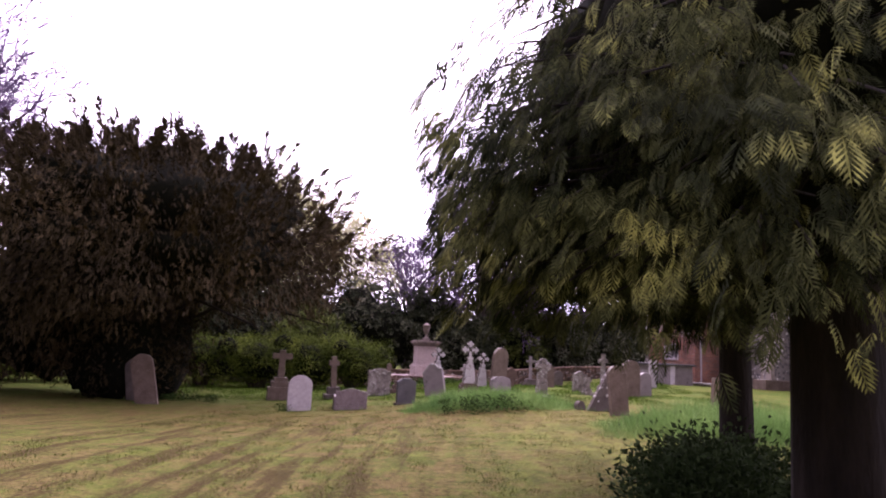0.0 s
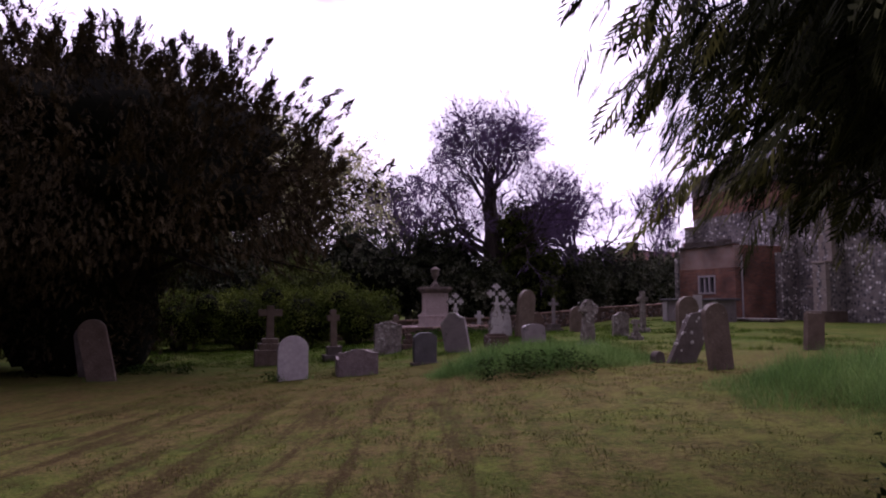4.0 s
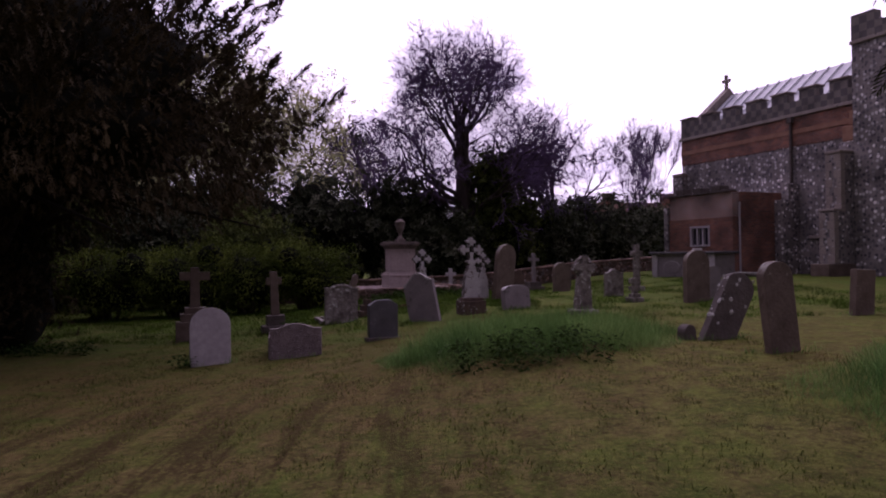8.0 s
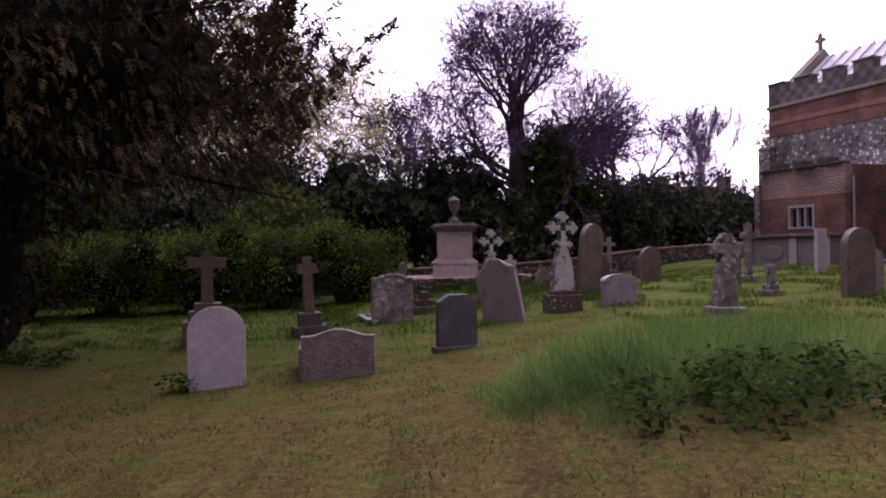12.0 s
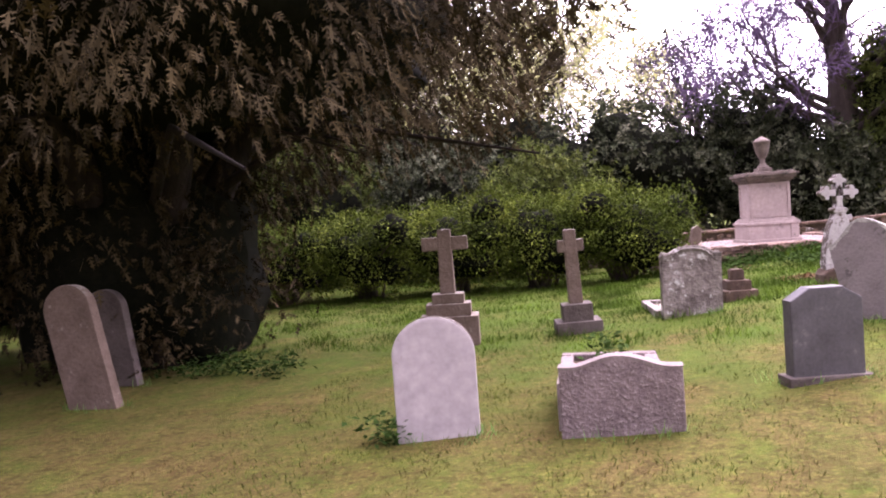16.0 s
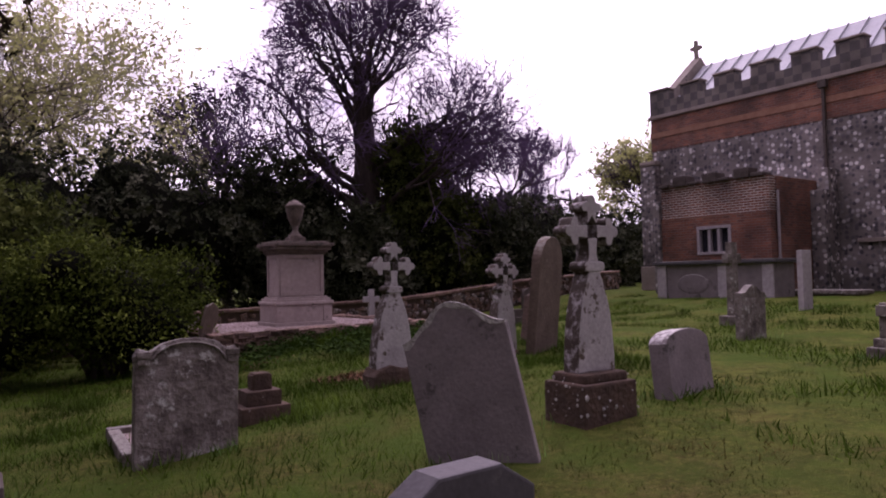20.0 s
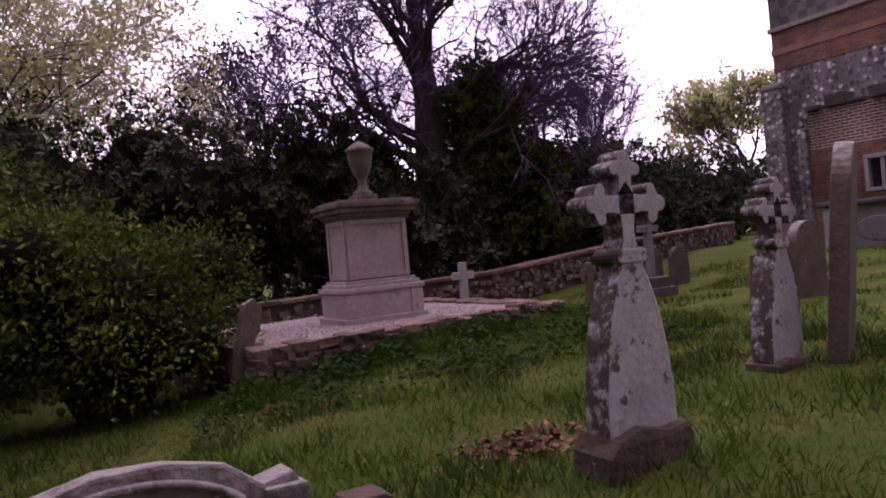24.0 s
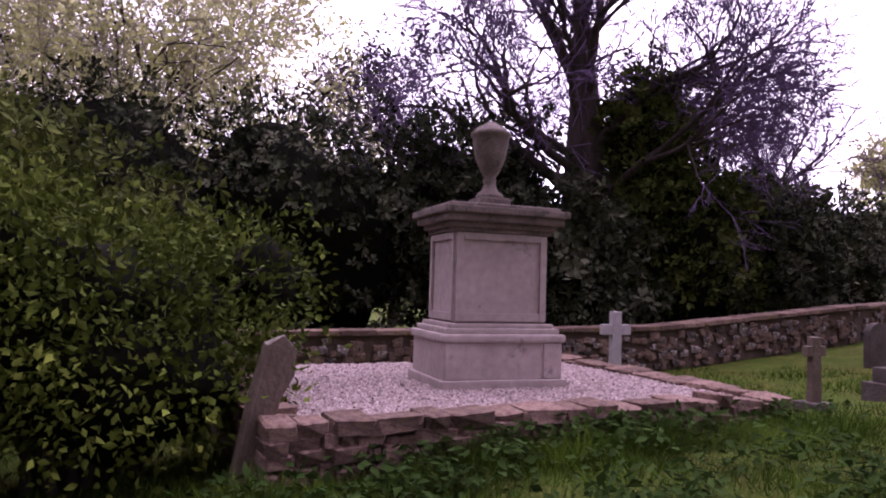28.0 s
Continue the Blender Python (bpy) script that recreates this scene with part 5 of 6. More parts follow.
def rosette_template():
    """A whorl of leaves round a shoot's end."""
    v, f = [], []
    for k in range(6):
        a = k * 1.05 + 0.3 * (k % 2)
        up = 0.35 + 0.3 * (k % 3)
        d = np.array([math.cos(a), up, math.sin(a)])
        s = np.array([-math.sin(a), 0.0, math.cos(a)]) * 0.24
        i = len(v)
        v.extend([d * 0.1, d * 0.6 + s, d * 1.0 + np.array([0, -0.12, 0]), d * 0.6 - s])
        f.extend([(i, i + 1, i + 2), (i, i + 2, i + 3)])
    return np.array(v), np.array(f)


ROSETTE = rosette_template()


def fern_template():
    """A cypress spray: a drooping flat frond whose side fingers carry small lobes."""
    v, f = [], []

    def leafet(p, q, wd):
        p, q = np.array(p, float), np.array(q, float)
        d = (q - p) / np.linalg.norm(q - p)
        s = np.array([-d[1], d[0], 0]) * wd
        i = len(v)
        v.extend([p, p * 0.5 + q * 0.5 + s, q, p * 0.5 + q * 0.5 - s])
        f.extend([(i, i + 1, i + 2), (i, i + 2, i + 3)])

    leafet((0, 0, 0), (0, 1, -0.34), 0.022)
    for i in range(8):
        t = 0.05 + 0.88 * i / 8
        z = -0.34 * t * t
        ln = (0.34, 0.46, 0.50, 0.46, 0.40, 0.33, 0.26, 0.18)[i]
        for s in (-1, 1):
            tip = (s * ln * (0.66 - 0.02 * i), t + ln * (0.62 + 0.04 * i), z - 0.26 * ln)
            leafet((0, t, z), tip, 0.026)
            if i < 5:
                half = (tip[0] * 0.5, t * 0.5 + tip[1] * 0.5, z * 0.5 + tip[2] * 0.5)
                leafet(half, (half[0] + s * ln * 0.10, half[1] + ln * 0.34, half[2] - 0.10 * ln), 0.020)
    return np.array(v), np.array(f)


FERN = fern_template()


def build_yew():
    x, y = -9.8, 22.1
    rng = np.random.default_rng(5)
    ob = thing("yew_tree", pose(x, y, gz(x, y)) @ Matrix.Diagonal((1.04, 1.0, 1.15, 1)), "broad dark yew with upswept plumes and drooping skirts", "tree")
    limbs = []
    for k in range(9):
        a = 0.7 * k + rng.random() * 0.3
        rr = 0.25 + 0.35 * rng.random()
        limbs.append(([(math.cos(a) * 0.35, math.sin(a) * 0.35, -0.3), (math.cos(a) * 0.45, math.sin(a) * 0.45, 1.3), (math.cos(a) * (1.2 + rr), math.sin(a) * (1.2 + rr), 2.9), (math.cos(a) * 3.2, math.sin(a) * 3.2, 4.6 + rng.random())], [0.42, 0.36, 0.2, 0.06], 4))
    for k in range(40):
        a = rng.random() * 6.28
        r1 = 3.5 + 2.6 * rng.random()
        z1 = 2.0 + 3.2 * rng.random()
        limbs.append(([(math.cos(a) * 0.5, math.sin(a) * 0.5, 1.4 + z1 * 0.2), (math.cos(a) * r1 * 0.5, math.sin(a) * r1 * 0.5, 1.2 + z1 * 0.75), (math.cos(a) * r1, math.sin(a) * r1, z1)], [0.09, 0.05, 0.012], 2))
    part("trunk", wood_mesh("trunk", limbs, M_SHADEBARK), None, ob, "several dark fluted stems")
    V, F, o = [], [], 0
    # the body of the crown: boughs that carry hanging curtains of needles
    p, w = clump_cloud(rng, (0, 0, 4.2), (6.1, 6.1, 2.9), 510, 58, 0.34, 0.52, -0.85, 0.16, 3.0)
    hang = rng.random(len(p)) ** 2
    p[:, 2] -= 0.55 * hang
    low = np.where(p[:, 0] < -0.8, 0.5, np.where(p[:, 0] > 0.9, 2.35, 1.9)) + 0.45 * np.sin(p[:, 0] * 1.7) * np.cos(p[:, 1] * 1.3)
    keep = (p[:, 2] > low) & ((p[:, 1] < 2.5) | (rng.random(len(p)) < 0.35))
    p, w = p[keep], w[keep]
    d = w * 0.55 + rand_unit(len(p), rng) * 0.5 + np.array([0, 0, -0.75])
    v, f = scatter(FINE[0], FINE[1], p, frames_from(d, rng.random(len(p)) * 6.3), 0.185 * (0.6 + 0.9 * rng.random(len(p))))
    V.append(v), F.append(f + o)
    o += len(v)
    # the skirt that hangs to the ground on the west side
    p, w = clump_cloud(rng, (-3.6, -0.4, 2.0), (2.6, 3.6, 2.0), 150, 44, 0.30, 0.6, -0.8, 0.16, 8.0)
    p = p[p[:, 2] > 0.1]
    d = rand_unit(len(p), rng) * 0.5 + np.array([0, 0, -0.9])
    v, f = scatter(FINE[0], FINE[1], p, frames_from(d, rng.random(len(p)) * 6.3), 0.19 * (0.6 + 0.9 * rng.random(len(p))))
    V.append(v), F.append(f + o)
    o += len(v)
    # shoots that close round the stems down to the ground
    p, w = clump_cloud(rng, (-0.3, 0.2, 1.8), (2.1, 2.1, 2.2), 190, 44, 0.28, 0.6, -0.95, 0.2, 12.0)
    p = p[p[:, 2] > 0.05]
    d = rand_unit(len(p), rng) * 0.6 + np.array([0, 0, -0.5])
    v, f = scatter(FINE[0], FINE[1], p, frames_from(d, rng.random(len(p)) * 6.3), 0.18 * (0.6 + 0.9 * rng.random(len(p))))
    V.append(v), F.append(f + o)
    o += len(v)
    # upswept plumes over the top and the sides
    for k in range(380):
        a, u = rng.random() * 6.28, rng.random()
        r = 0.6 + 5.7 * math.sqrt(u)
        zz = 3.7 + 3.3 * math.sqrt(max(0, 1 - (r / 6.5) ** 2)) - (1.4 * rng.random() if r > 4.6 else 0)
        out = 0.85 * r / 6.5 + (0.35 if r > 4.4 else 0.0)
        lean = np.array([math.cos(a) * out + 0.26 * rng.normal(), math.sin(a) * out + 0.26 * rng.normal(), 0.80])
        base = np.array([math.cos(a) * r, math.sin(a) * r, zz - 0.5])
        L = 0.8 + 1.15 * rng.random() ** 1.6
        n = int(32 + 24 * L)
        t = rng.random(n)
        bend = np.array([math.cos(a), math.sin(a), 0.0]) * 0.25
        q = base + lean * (t * L)[:, None] - bend * (t * t * L)[:, None] + rng.normal(size=(n, 3)) * (0.21 * (1.06 - t))[:, None]
        dd = lean + rand_unit(n, rng) * 0.5
        v, f = scatter(FINE[0], FINE[1], q, frames_from(dd, rng.random(n) * 6.3), 0.25 * (0.6 + 0.7 * rng.random(n)))
        V.append(v), F.append(f + o)
        o += len(v)
    part("crown", raw_mesh("crown", np.concatenate(V), np.concatenate(F), M_YEW), None, ob, "dense brownish-green needles", kind="stuff")
    # black hulls added within the crown stand in for its shaded inside
    part("shade_hull", lumpy_hulls("shade_hull", [((0, 0, 4.2), (4.3, 4.3, 1.5)), ((0, 0, 5.1), (4.1, 4.1, 1.75)), ((-3.4, 0.4, 2.2), (1.9, 2.6, 1.7)), ((-0.3, 0.2, 1.7), (1.75, 1.75, 2.3))], M_SHADEHULL, 4), None, ob, "near-black hulls added as inner shade of the crown")


def build_cypress():
    x, y = 3.6, 7.6
    rng = np.random.default_rng(11)
    ob = thing("cypress_tree", pose(x, y, gz(x, y)), "tall dark cypress with drooping flat green sprays", "tree")
    limbs = [([(0.35, 0.9, -0.3), (0.33, 0.9, 2.5), (0.2, 0.7, 7.0), (0, 0.4, 10.2)], [0.24, 0.19, 0.14, 0.04], 4),
             ([(-0.33, -2.6, -0.3), (-0.35, -2.6, 2.2), (-0.6, -2.3, 7.0), (-0.5, -2.0, 10.0)], [0.40, 0.34, 0.2, 0.05], 4)]
    pts, ways, size, twigs = [], [], [], []

    def inside(q):
        """Where the crown reaches: raised over the path, cut back on the west side."""
        wx, wy = q[..., 0] + x, q[..., 1] + y
        ramp = np.clip((wy - 6.2) / 1.7, 0, 1) * np.clip((2.9 - wx) / 1.2, 0, 1)
        low = 1.90 + 0.22 * np.sin(q[..., 0] * 2.0 + q[..., 1]) + 0.75 * ramp - 0.38 * np.clip((wx - 0.9) / 0.6, 0, 1) * np.clip((7.6 - wy) / 0.8, 0, 1)
        return (q[..., 2] > low) & (wx > 0.80 * (wy - 7.2) - 0.50) & (wx > 0.12 - 0.22 * (q[..., 2] - 2.0))

    N = 540
    for k in range(N + 190):
        z0 = 2.1 + 7.0 * min(1.0, k / N) ** 1.35
        bx, by, rad = (-0.15, 0.8, 3.2) if k % 2 == 0 else (-0.75, -2.3, 3.4)
        a = rng.random() * 6.28
        if k >= N:
            # the low skirt on the west side of the second stem
            bx, by, rad = (-0.75, -2.3, 3.3) if k % 3 else (-0.15, 0.8, 2.8)
            z0, a = 1.75 + 1.9 * rng.random(), (3.14 + 1.1 * (rng.random() - 0.35)) if k % 2 else (3.7 + 2.0 * (rng.random() - 0.5))
        R = (rad - 0.09 * (z0 - 2.0)) * (0.72 + 0.4 * rng.random())
        base = np.array([bx, by, z0])
        mid = np.array([bx + math.cos(a) * R * 0.55, by + math.sin(a) * R * 0.55, z0 + 0.30])
        tip = np.array([bx + math.cos(a) * R, by + math.sin(a) * R, z0 + 0.30 - 0.20 * R * (0.6 + 0.8 * rng.random())])
        along = [base, base * 0.5 + mid * 0.5, mid, mid * 0.5 + tip * 0.5, mid * 0.15 + tip * 0.85]
        run = list(itertools.takewhile(lambda q: bool(inside(q + np.array([0, 0, 0.25]))), along[1:]))
        if len(run) < 2:
            continue
        limbs.append(([base] + run[:3], list(np.linspace(0.024, 0.006, len(run[:3]) + 1)), 2))
        n = 34 if z0 < 5.5 else 30
        t = 0.30 + 0.70 * rng.random(n) ** 0.7
        q = np.where(t[:, None] < 0.55, base + (mid - base) * (t[:, None] / 0.55), mid + (tip - mid) * ((t[:, None] - 0.55) / 0.45))
        side = rng.normal(size=n) * 0.28
        q = q + np.stack([-math.sin(a) * side, math.cos(a) * side, -np.abs(rng.normal(size=n)) * 0.12 - 0.5 * side ** 2], -1)
        out = np.stack([math.cos(a) - math.sin(a) * side * 1.5, math.sin(a) + math.cos(a) * side * 1.5, np.full(n, -1.25)], -1)
        pts.append(q)
        ways.append(out + rng.normal(size=(n, 3)) * 0.3)
        size.append((0.15 + 0.14 * rng.random(n)) * (1.0 if z0 < 5.5 else 1.15))
    p, w, s = np.concatenate(pts), np.concatenate(ways), np.concatenate(size)
    keep = inside(p) & ((p[:, 0] < 1.2) | (rng.random(len(p)) < 0.4))
    p, w, s = p[keep], w[keep], s[keep]
    part("trunk", wood_mesh("trunk", limbs, M_SHADEBARK), None, ob, "two dark bare lower trunks")
    v, f = scatter(FERN[0], FERN[1], p, frames_from(w, (rng.random(len(p)) - 0.5) * 1.4), s)
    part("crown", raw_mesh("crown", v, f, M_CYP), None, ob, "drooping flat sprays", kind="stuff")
    # hulls added behind the sprays give the crown its deep inner shade
    part("shade_hull", lumpy_hulls("shade_hull", [((0.2, 0.3, 4.2), (1.7, 1.4, 1.6)), ((0.1, 0.3, 6.4), (1.5, 1.5, 2.5)), ((-0.4, -2.2, 4.0), (1.9, 1.7, 1.8)), ((-0.3, -2.1, 6.4), (1.5, 1.6, 2.5)), ((-1.5, -1.7, 4.3), (1.0, 1.3, 1.3)), ((-1.4, 0.3, 4.8), (0.9, 0.9, 1.3))], M_SHADEHULL, 7), None, ob, "near-black hull added as inner shade")


build_yew()
build_cypress()
for i, (hx, hy, hr, hh) in enumerate(((-6.5, 34.0, 2.0, 3.8), (-10.0, 34.2, 2.3, 4.6), (-13.8, 33.4, 2.6, 5.2), (-17.8, 32.4, 2.8, 5.2), (-22.0, 33.0, 2.8, 5.4))):
    leafy_mass("evergreen_shrub", hx, hy, [((0, 0, hh * 0.46), (hr, hr * 0.8, hh * 0.56), 1.0)], M_WOODEDGE if i % 2 == 0 else M_RHODO, "loose leafy shrub behind the hedge", "shrub", 95 + i, leaf=0.13, tv=ROSETTE, clumps=330, per=8, clump_r=0.26, shell=0.55, trunk=0.08, low=-1.0, core=0.6)
leafy_mass("ivy_bush", 2.75, 6.4, [((0.1, 0, 0.12), (0.75, 0.95, 0.36), 1.0), ((0.6, 1.4, 0.15), (0.8, 0.8, 0.40), 0.8)], M_IVY, "dark ivy heaped round the cypress trunks", "bush", 21, leaf=0.075, clumps=150, per=40, clump_r=0.15, low=-0.2, shell=0.3)
for i, (hx, hy, hr, hh) in enumerate(((-14.4, 28.6, 1.8, 1.8), (-12.3, 29.1, 1.7, 1.9), (-10.2, 29.7, 1.7, 2.0), (-8.0, 30.2, 1.7, 2.1), (-5.9, 30.8, 1.6, 2.2), (-3.75, 30.7, 1.45, 2.05))):
    leafy_mass("hedge_bush", hx, hy, [((0, 0, hh * 0.60), (hr, hr * 0.8, hh * 0.45), 1.0), ((hr * 0.3, -0.3, hh * 0.42), (hr * 0.8, hr * 0.6, hh * 0.34), 0.4)] + [((hr * math.sin(i * 2.1 + q * 1.9) * 0.75, -0.5 * hr * math.cos(i + q * 2.3), hh * (0.80 + 0.10 * math.sin(i * 3.3 + q))), (hr * 0.38, hr * 0.34, hh * 0.26), 0.16) for q in range(4)], M_LAUREL, "rounded yellow-green hedge shrub with bare lower stems", "hedge", 30 + i, leaf=0.072, clumps=320, per=27, clump_r=0.16, shell=0.55, low=-0.9, core=0.66)
for i, (hx, hy, hr, hh) in enumerate(((-19, 43, 4.2, 7.2), (-14, 42, 4.0, 7.4), (-9.0, 42, 4.0, 6.3), (-4.6, 43, 3.8, 6.2), (-0.3, 43.4, 2.6, 6.0), (1.6, 41, 2.2, 3.2), (7.4, 43.4, 2.4, 3.8), (10.5, 47, 3.2, 4.2), (15.5, 50, 3.0, 3.4))):
    leafy_mass("evergreen_shrub", hx, hy, [((0, 0, hh * 0.46), (hr, hr * 0.8, hh * 0.56), 1.0)], M_RHODO, "large dark evergreen shrub beyond the boundary wall", "shrub", 50 + i, leaf=0.17, tv=ROSETTE, clumps=430, per=7, clump_r=0.28, shell=0.58, trunk=0.1, low=-1.0, core=0.74)
for i, (hx, hy, hr, hh) in enumerate(((13, 53, 4, 4.8), (18.5, 56, 4.5, 4.9), (25, 60, 5, 5.0), (31, 60, 5, 4.6))):
    leafy_mass("evergreen_shrub", hx, hy, [((0, 0, hh * 0.46), (hr, hr * 0.8, hh * 0.55), 1.0)], M_RHODO, "dense dark shrub behind the churchyard", "shrub", 71 + i, leaf=0.20, tv=ROSETTE, clumps=260, per=6, clump_r=0.36, shell=0.6, trunk=0.1, low=-1.0, core=0.66)
leafy_mass("evergreen_shrub", 4.25, 42.4, [((-0.1, 0, 4.6), (1.05, 1.1, 2.3), 0.7), ((0.5, 0, 2.2), (2.0, 1.7, 2.6), 1.0)], M_WOODEDGE, "tall brown-green shrub beside the bare tree", "shrub", 70, leaf=0.17, tv=ROSETTE, clumps=330, per=7, clump_r=0.30, shell=0.6, trunk=0.1, low=-1.0, core=0.74)
bare_tree(2.6, 42.6, 12.5, 3, "big bare tree with a fine purple-grey crown", depth=5, trunk=0.72, start=0.20, fork=26, kids=3, spread=0.90, lift=0.03, shrink=0.70, thin=0.009, reach=0.215, leader=0.68, haze=2)
bare_tree(-20.3, 22.0, 18.5, 8, "bare multi-stemmed tree with thin purple twigs", depth=5, trunk=0.33, start=0.17, fork=10, spread=0.75, kids=3, lift=0.05, shrink=0.72, thin=0.009, reach=0.22, haze=5)
bare_tree(9.2, 50, 9.6, 17, "smaller bare tree with purple-grey twigs", depth=5, trunk=0.3, fork=6, kids=3, spread=0.8, lift=0.03, thin=0.012, haze=5)
bare_tree(-11.0, 48, 17.0, 23, "slender tree in thin pale spring leaf", depth=5, trunk=0.15, fork=7, start=0.18, kids=3, leaf=M_SPRING, leaf_n=9, spread=0.85, lift=0.0, leaf_s=0.14, twig=M_PALETWIG)
bare_tree(-15.5, 49, 15.5, 29, "slender tree in thin pale spring leaf", depth=5, trunk=0.15, fork=7, start=0.18, kids=3, leaf=M_SPRING, leaf_n=9, spread=0.85, lift=0.0, leaf_s=0.14, twig=M_PALETWIG)
bare_tree(-7.5, 52, 12.0, 31, "slender tree in thin pale spring leaf", depth=5, trunk=0.2, fork=5, kids=3, leaf=M_SPRING, leaf_n=6, spread=0.8, lift=0.0, leaf_s=0.14, twig=M_PALETWIG)
bare_tree(-2.4, 50, 11.0, 37, "small tree with dark budding leaves", depth=4, trunk=0.2, fork=6, kids=3, leaf=M_RHODO, leaf_n=4, leaf_s=0.15, spread=0.7)
bare_tree(34, 70, 13, 41, "pale yellow-green tree in young leaf", depth=5, trunk=0.3, fork=5, kids=3, leaf=M_SPRING, leaf_n=5, leaf_s=0.30, spread=0.8, thin=0.02)
bare_tree(25.7, 80, 14.5, 43, "thin pale birch far behind the wall", depth=5, trunk=0.12, fork=5, spread=0.34, kids=3, thin=0.010, haze=4)
for i, (hx, hy, hr, hh) in enumerate(((-17.5, 26.5, 2.2, 3.2), (-20.5, 25, 2.2, 3.0), (-23.5, 23.5, 2.4, 3.0), (-26.5, 21, 2.4, 3.0), (-27, 16, 2.4, 2.4), (-20, 31, 2.6, 4.0), (-25.5, 29, 2.8, 3.2), (-28, 11, 2.5, 2.2))):
    leafy_mass("boundary_shrub", hx, hy, [((0, 0, hh * 0.5), (hr, hr * 0.8, hh * 0.55), 1.0)], M_LAUREL if i % 3 == 0 else M_RHODO, "leafy shrub along the far edge of the lawn", "shrub", 110 + i, leaf=0.16, tv=ROSETTE, clumps=200, per=6, clump_r=0.28, shell=0.6, low=-0.9, core=0.78)


for i, (hx, hy, hr, hh) in enumerate(((-30, 27, 3.2, 6.6), (-34, 21, 3.4, 5.6), (-35, 14, 3.4, 5.2), (-36, 7, 3.2, 4.6), (-27.5, 34, 3.2, 7.0), (-33, 30, 3.0, 7.6), (-23, 37, 3.0, 6.0), (-18.4, 38, 2.8, 7.0))):
    leafy_mass("thicket", hx, hy, [((0, 0, hh * 0.45), (hr, hr * 0.8, hh * 0.58), 1.0)], M_BUD if i % 2 else M_WOOD, "tall brownish thicket beyond the lawn", "shrub", 150 + i, leaf=0.20, clumps=170, per=30, clump_r=0.42, shell=0.6, low=-0.9, core=0.72)
leafy_mass("conifer_tree", -16.2, 41.0, [((0, 0, 12.6), (0.9, 0.9, 2.4), 0.6), ((0, 0, 8.5), (2.0, 2.0, 4.0), 1.0), ((0, 0, 4.0), (2.8, 2.8, 4.0), 1.2)], M_RHODO, "dark pointed conifer standing behind the yew", "tree", 130, leaf=0.22, clumps=150, per=32, clump_r=0.3, shell=0.5, trunk=0.14, low=-1.0, core=0.7)


def far_wood():
    """Woodland all round the churchyard, far off."""
    rng = np.random.default_rng(77)
    V, F, o = [], [], 0
    tv, tf = leaf_template(0.34)
    for k in range(120):
        a = 2 * math.pi * k / 120 + rng.normal() * 0.01
        R = 64 + 18 * rng.random()
        c = np.array([R * math.sin(a), 20 + R * math.cos(a), 0.0])
        if c[0] > 11 and -10 < c[1] < 78:
            c[0] += 34
        h = 4.5 + 4.0 * rng.random()
        q = c + np.array([0, 0, h * 0.45]) + rng.normal(size=(300, 3)) * np.array([2.3, 2.3, h * 0.24])
        q[:, 2] = np.maximum(q[:, 2], 0.1)
        v, f = scatter(tv, tf, q, frames_from(rand_unit(300, rng), rng.random(300) * 6.3), 0.9 * (0.6 + 0.8 * rng.random(300)))
        V.append(v), F.append(f + o)
        o += len(v)
    ob = new("woodland", raw_mesh("woodland", np.concatenate(V), np.concatenate(F), M_WOOD))
    tagged(ob, "dim brown-green woodland round the churchyard", "woodland", kind="stuff")


far_wood()
for k, (tx, ty, th) in enumerate(((-34, 30, 12), (-40, 18, 14), (-30, 42, 13), (-24, 55, 14), (-36, 8, 13), (20, 66, 10))):
    bare_tree(tx, ty, th, 90 + k, "bare woodland tree with thin grey-purple twigs", depth=4, trunk=0.2, fork=6, kids=3, spread=0.6, start=0.2, haze=2)


def build_house():
    """The tiled house behind the wall, of which the roof and chimneys show."""
    ob = thing("house", pose(26.2, 84.0, 0, 0, 0, 8), "distant house with a dark tiled roof and chimneys", "house")
    part("wall", boxes((-5.4, 5.4, -4, 4, -0.5, 4.3), bevel=0.0), M_BRICKW, ob)
    bm = bmesh.new()
    q = [bm.verts.new(p) for p in ((-5.8, -4.5, 4.2), (5.8, -4.5, 4.2), (5.8, 4.5, 4.2), (-5.8, 4.5, 4.2), (-5.3, 0, 7.5), (3.9, 0, 7.5))]
    for f in ((0, 1, 5, 4), (2, 3, 4, 5), (0, 4, 3), (1, 2, 5), (0, 3, 2, 1)):
        bm.faces.new([q[i] for i in f])
    roof = part("roof", bm, M_ROOFTILE, ob)
    for cx in (-3.6, 3.6):
        part("chimney", boxes((cx - 0.6, cx + 0.6, -0.45, 0.45, 6.7, 8.3), (cx - 0.7, cx + 0.7, -0.55, 0.55, 8.3, 8.5)), M_BRICKW, roof)


build_house()


# ---- rubble walls, stone by stone ----
def rubble_meshes(n, material, seed):
    """Rough blocks, one unit across, with knocked corners."""
    out = []
    rng = np.random.default_rng(seed)
    for k in range(n):
        bm = bmesh.new()
        bmesh.ops.create_cube(bm, size=1.0)
        bmesh.ops.bevel(bm, geom=list(bm.edges), offset=0.11, segments=1, affect="EDGES")
        for v in bm.verts:
            v.co += Vector(rng.normal(size=3) * 0.035)
        out.append(mesh_of("stone", bm, material))
    return out


BLOCKS = rubble_meshes(7, M_RUBBLE, 4)
M_FLINTBIT = mat("flint_cobble", [(0.050, 0.034, 0.030), (0.13, 0.10, 0.09), (0.46, 0.42, 0.40)], 2, 0.7, 0.4, 4, 20, per=0.7)
COBBLES = rubble_meshes(6, M_FLINTBIT, 9)


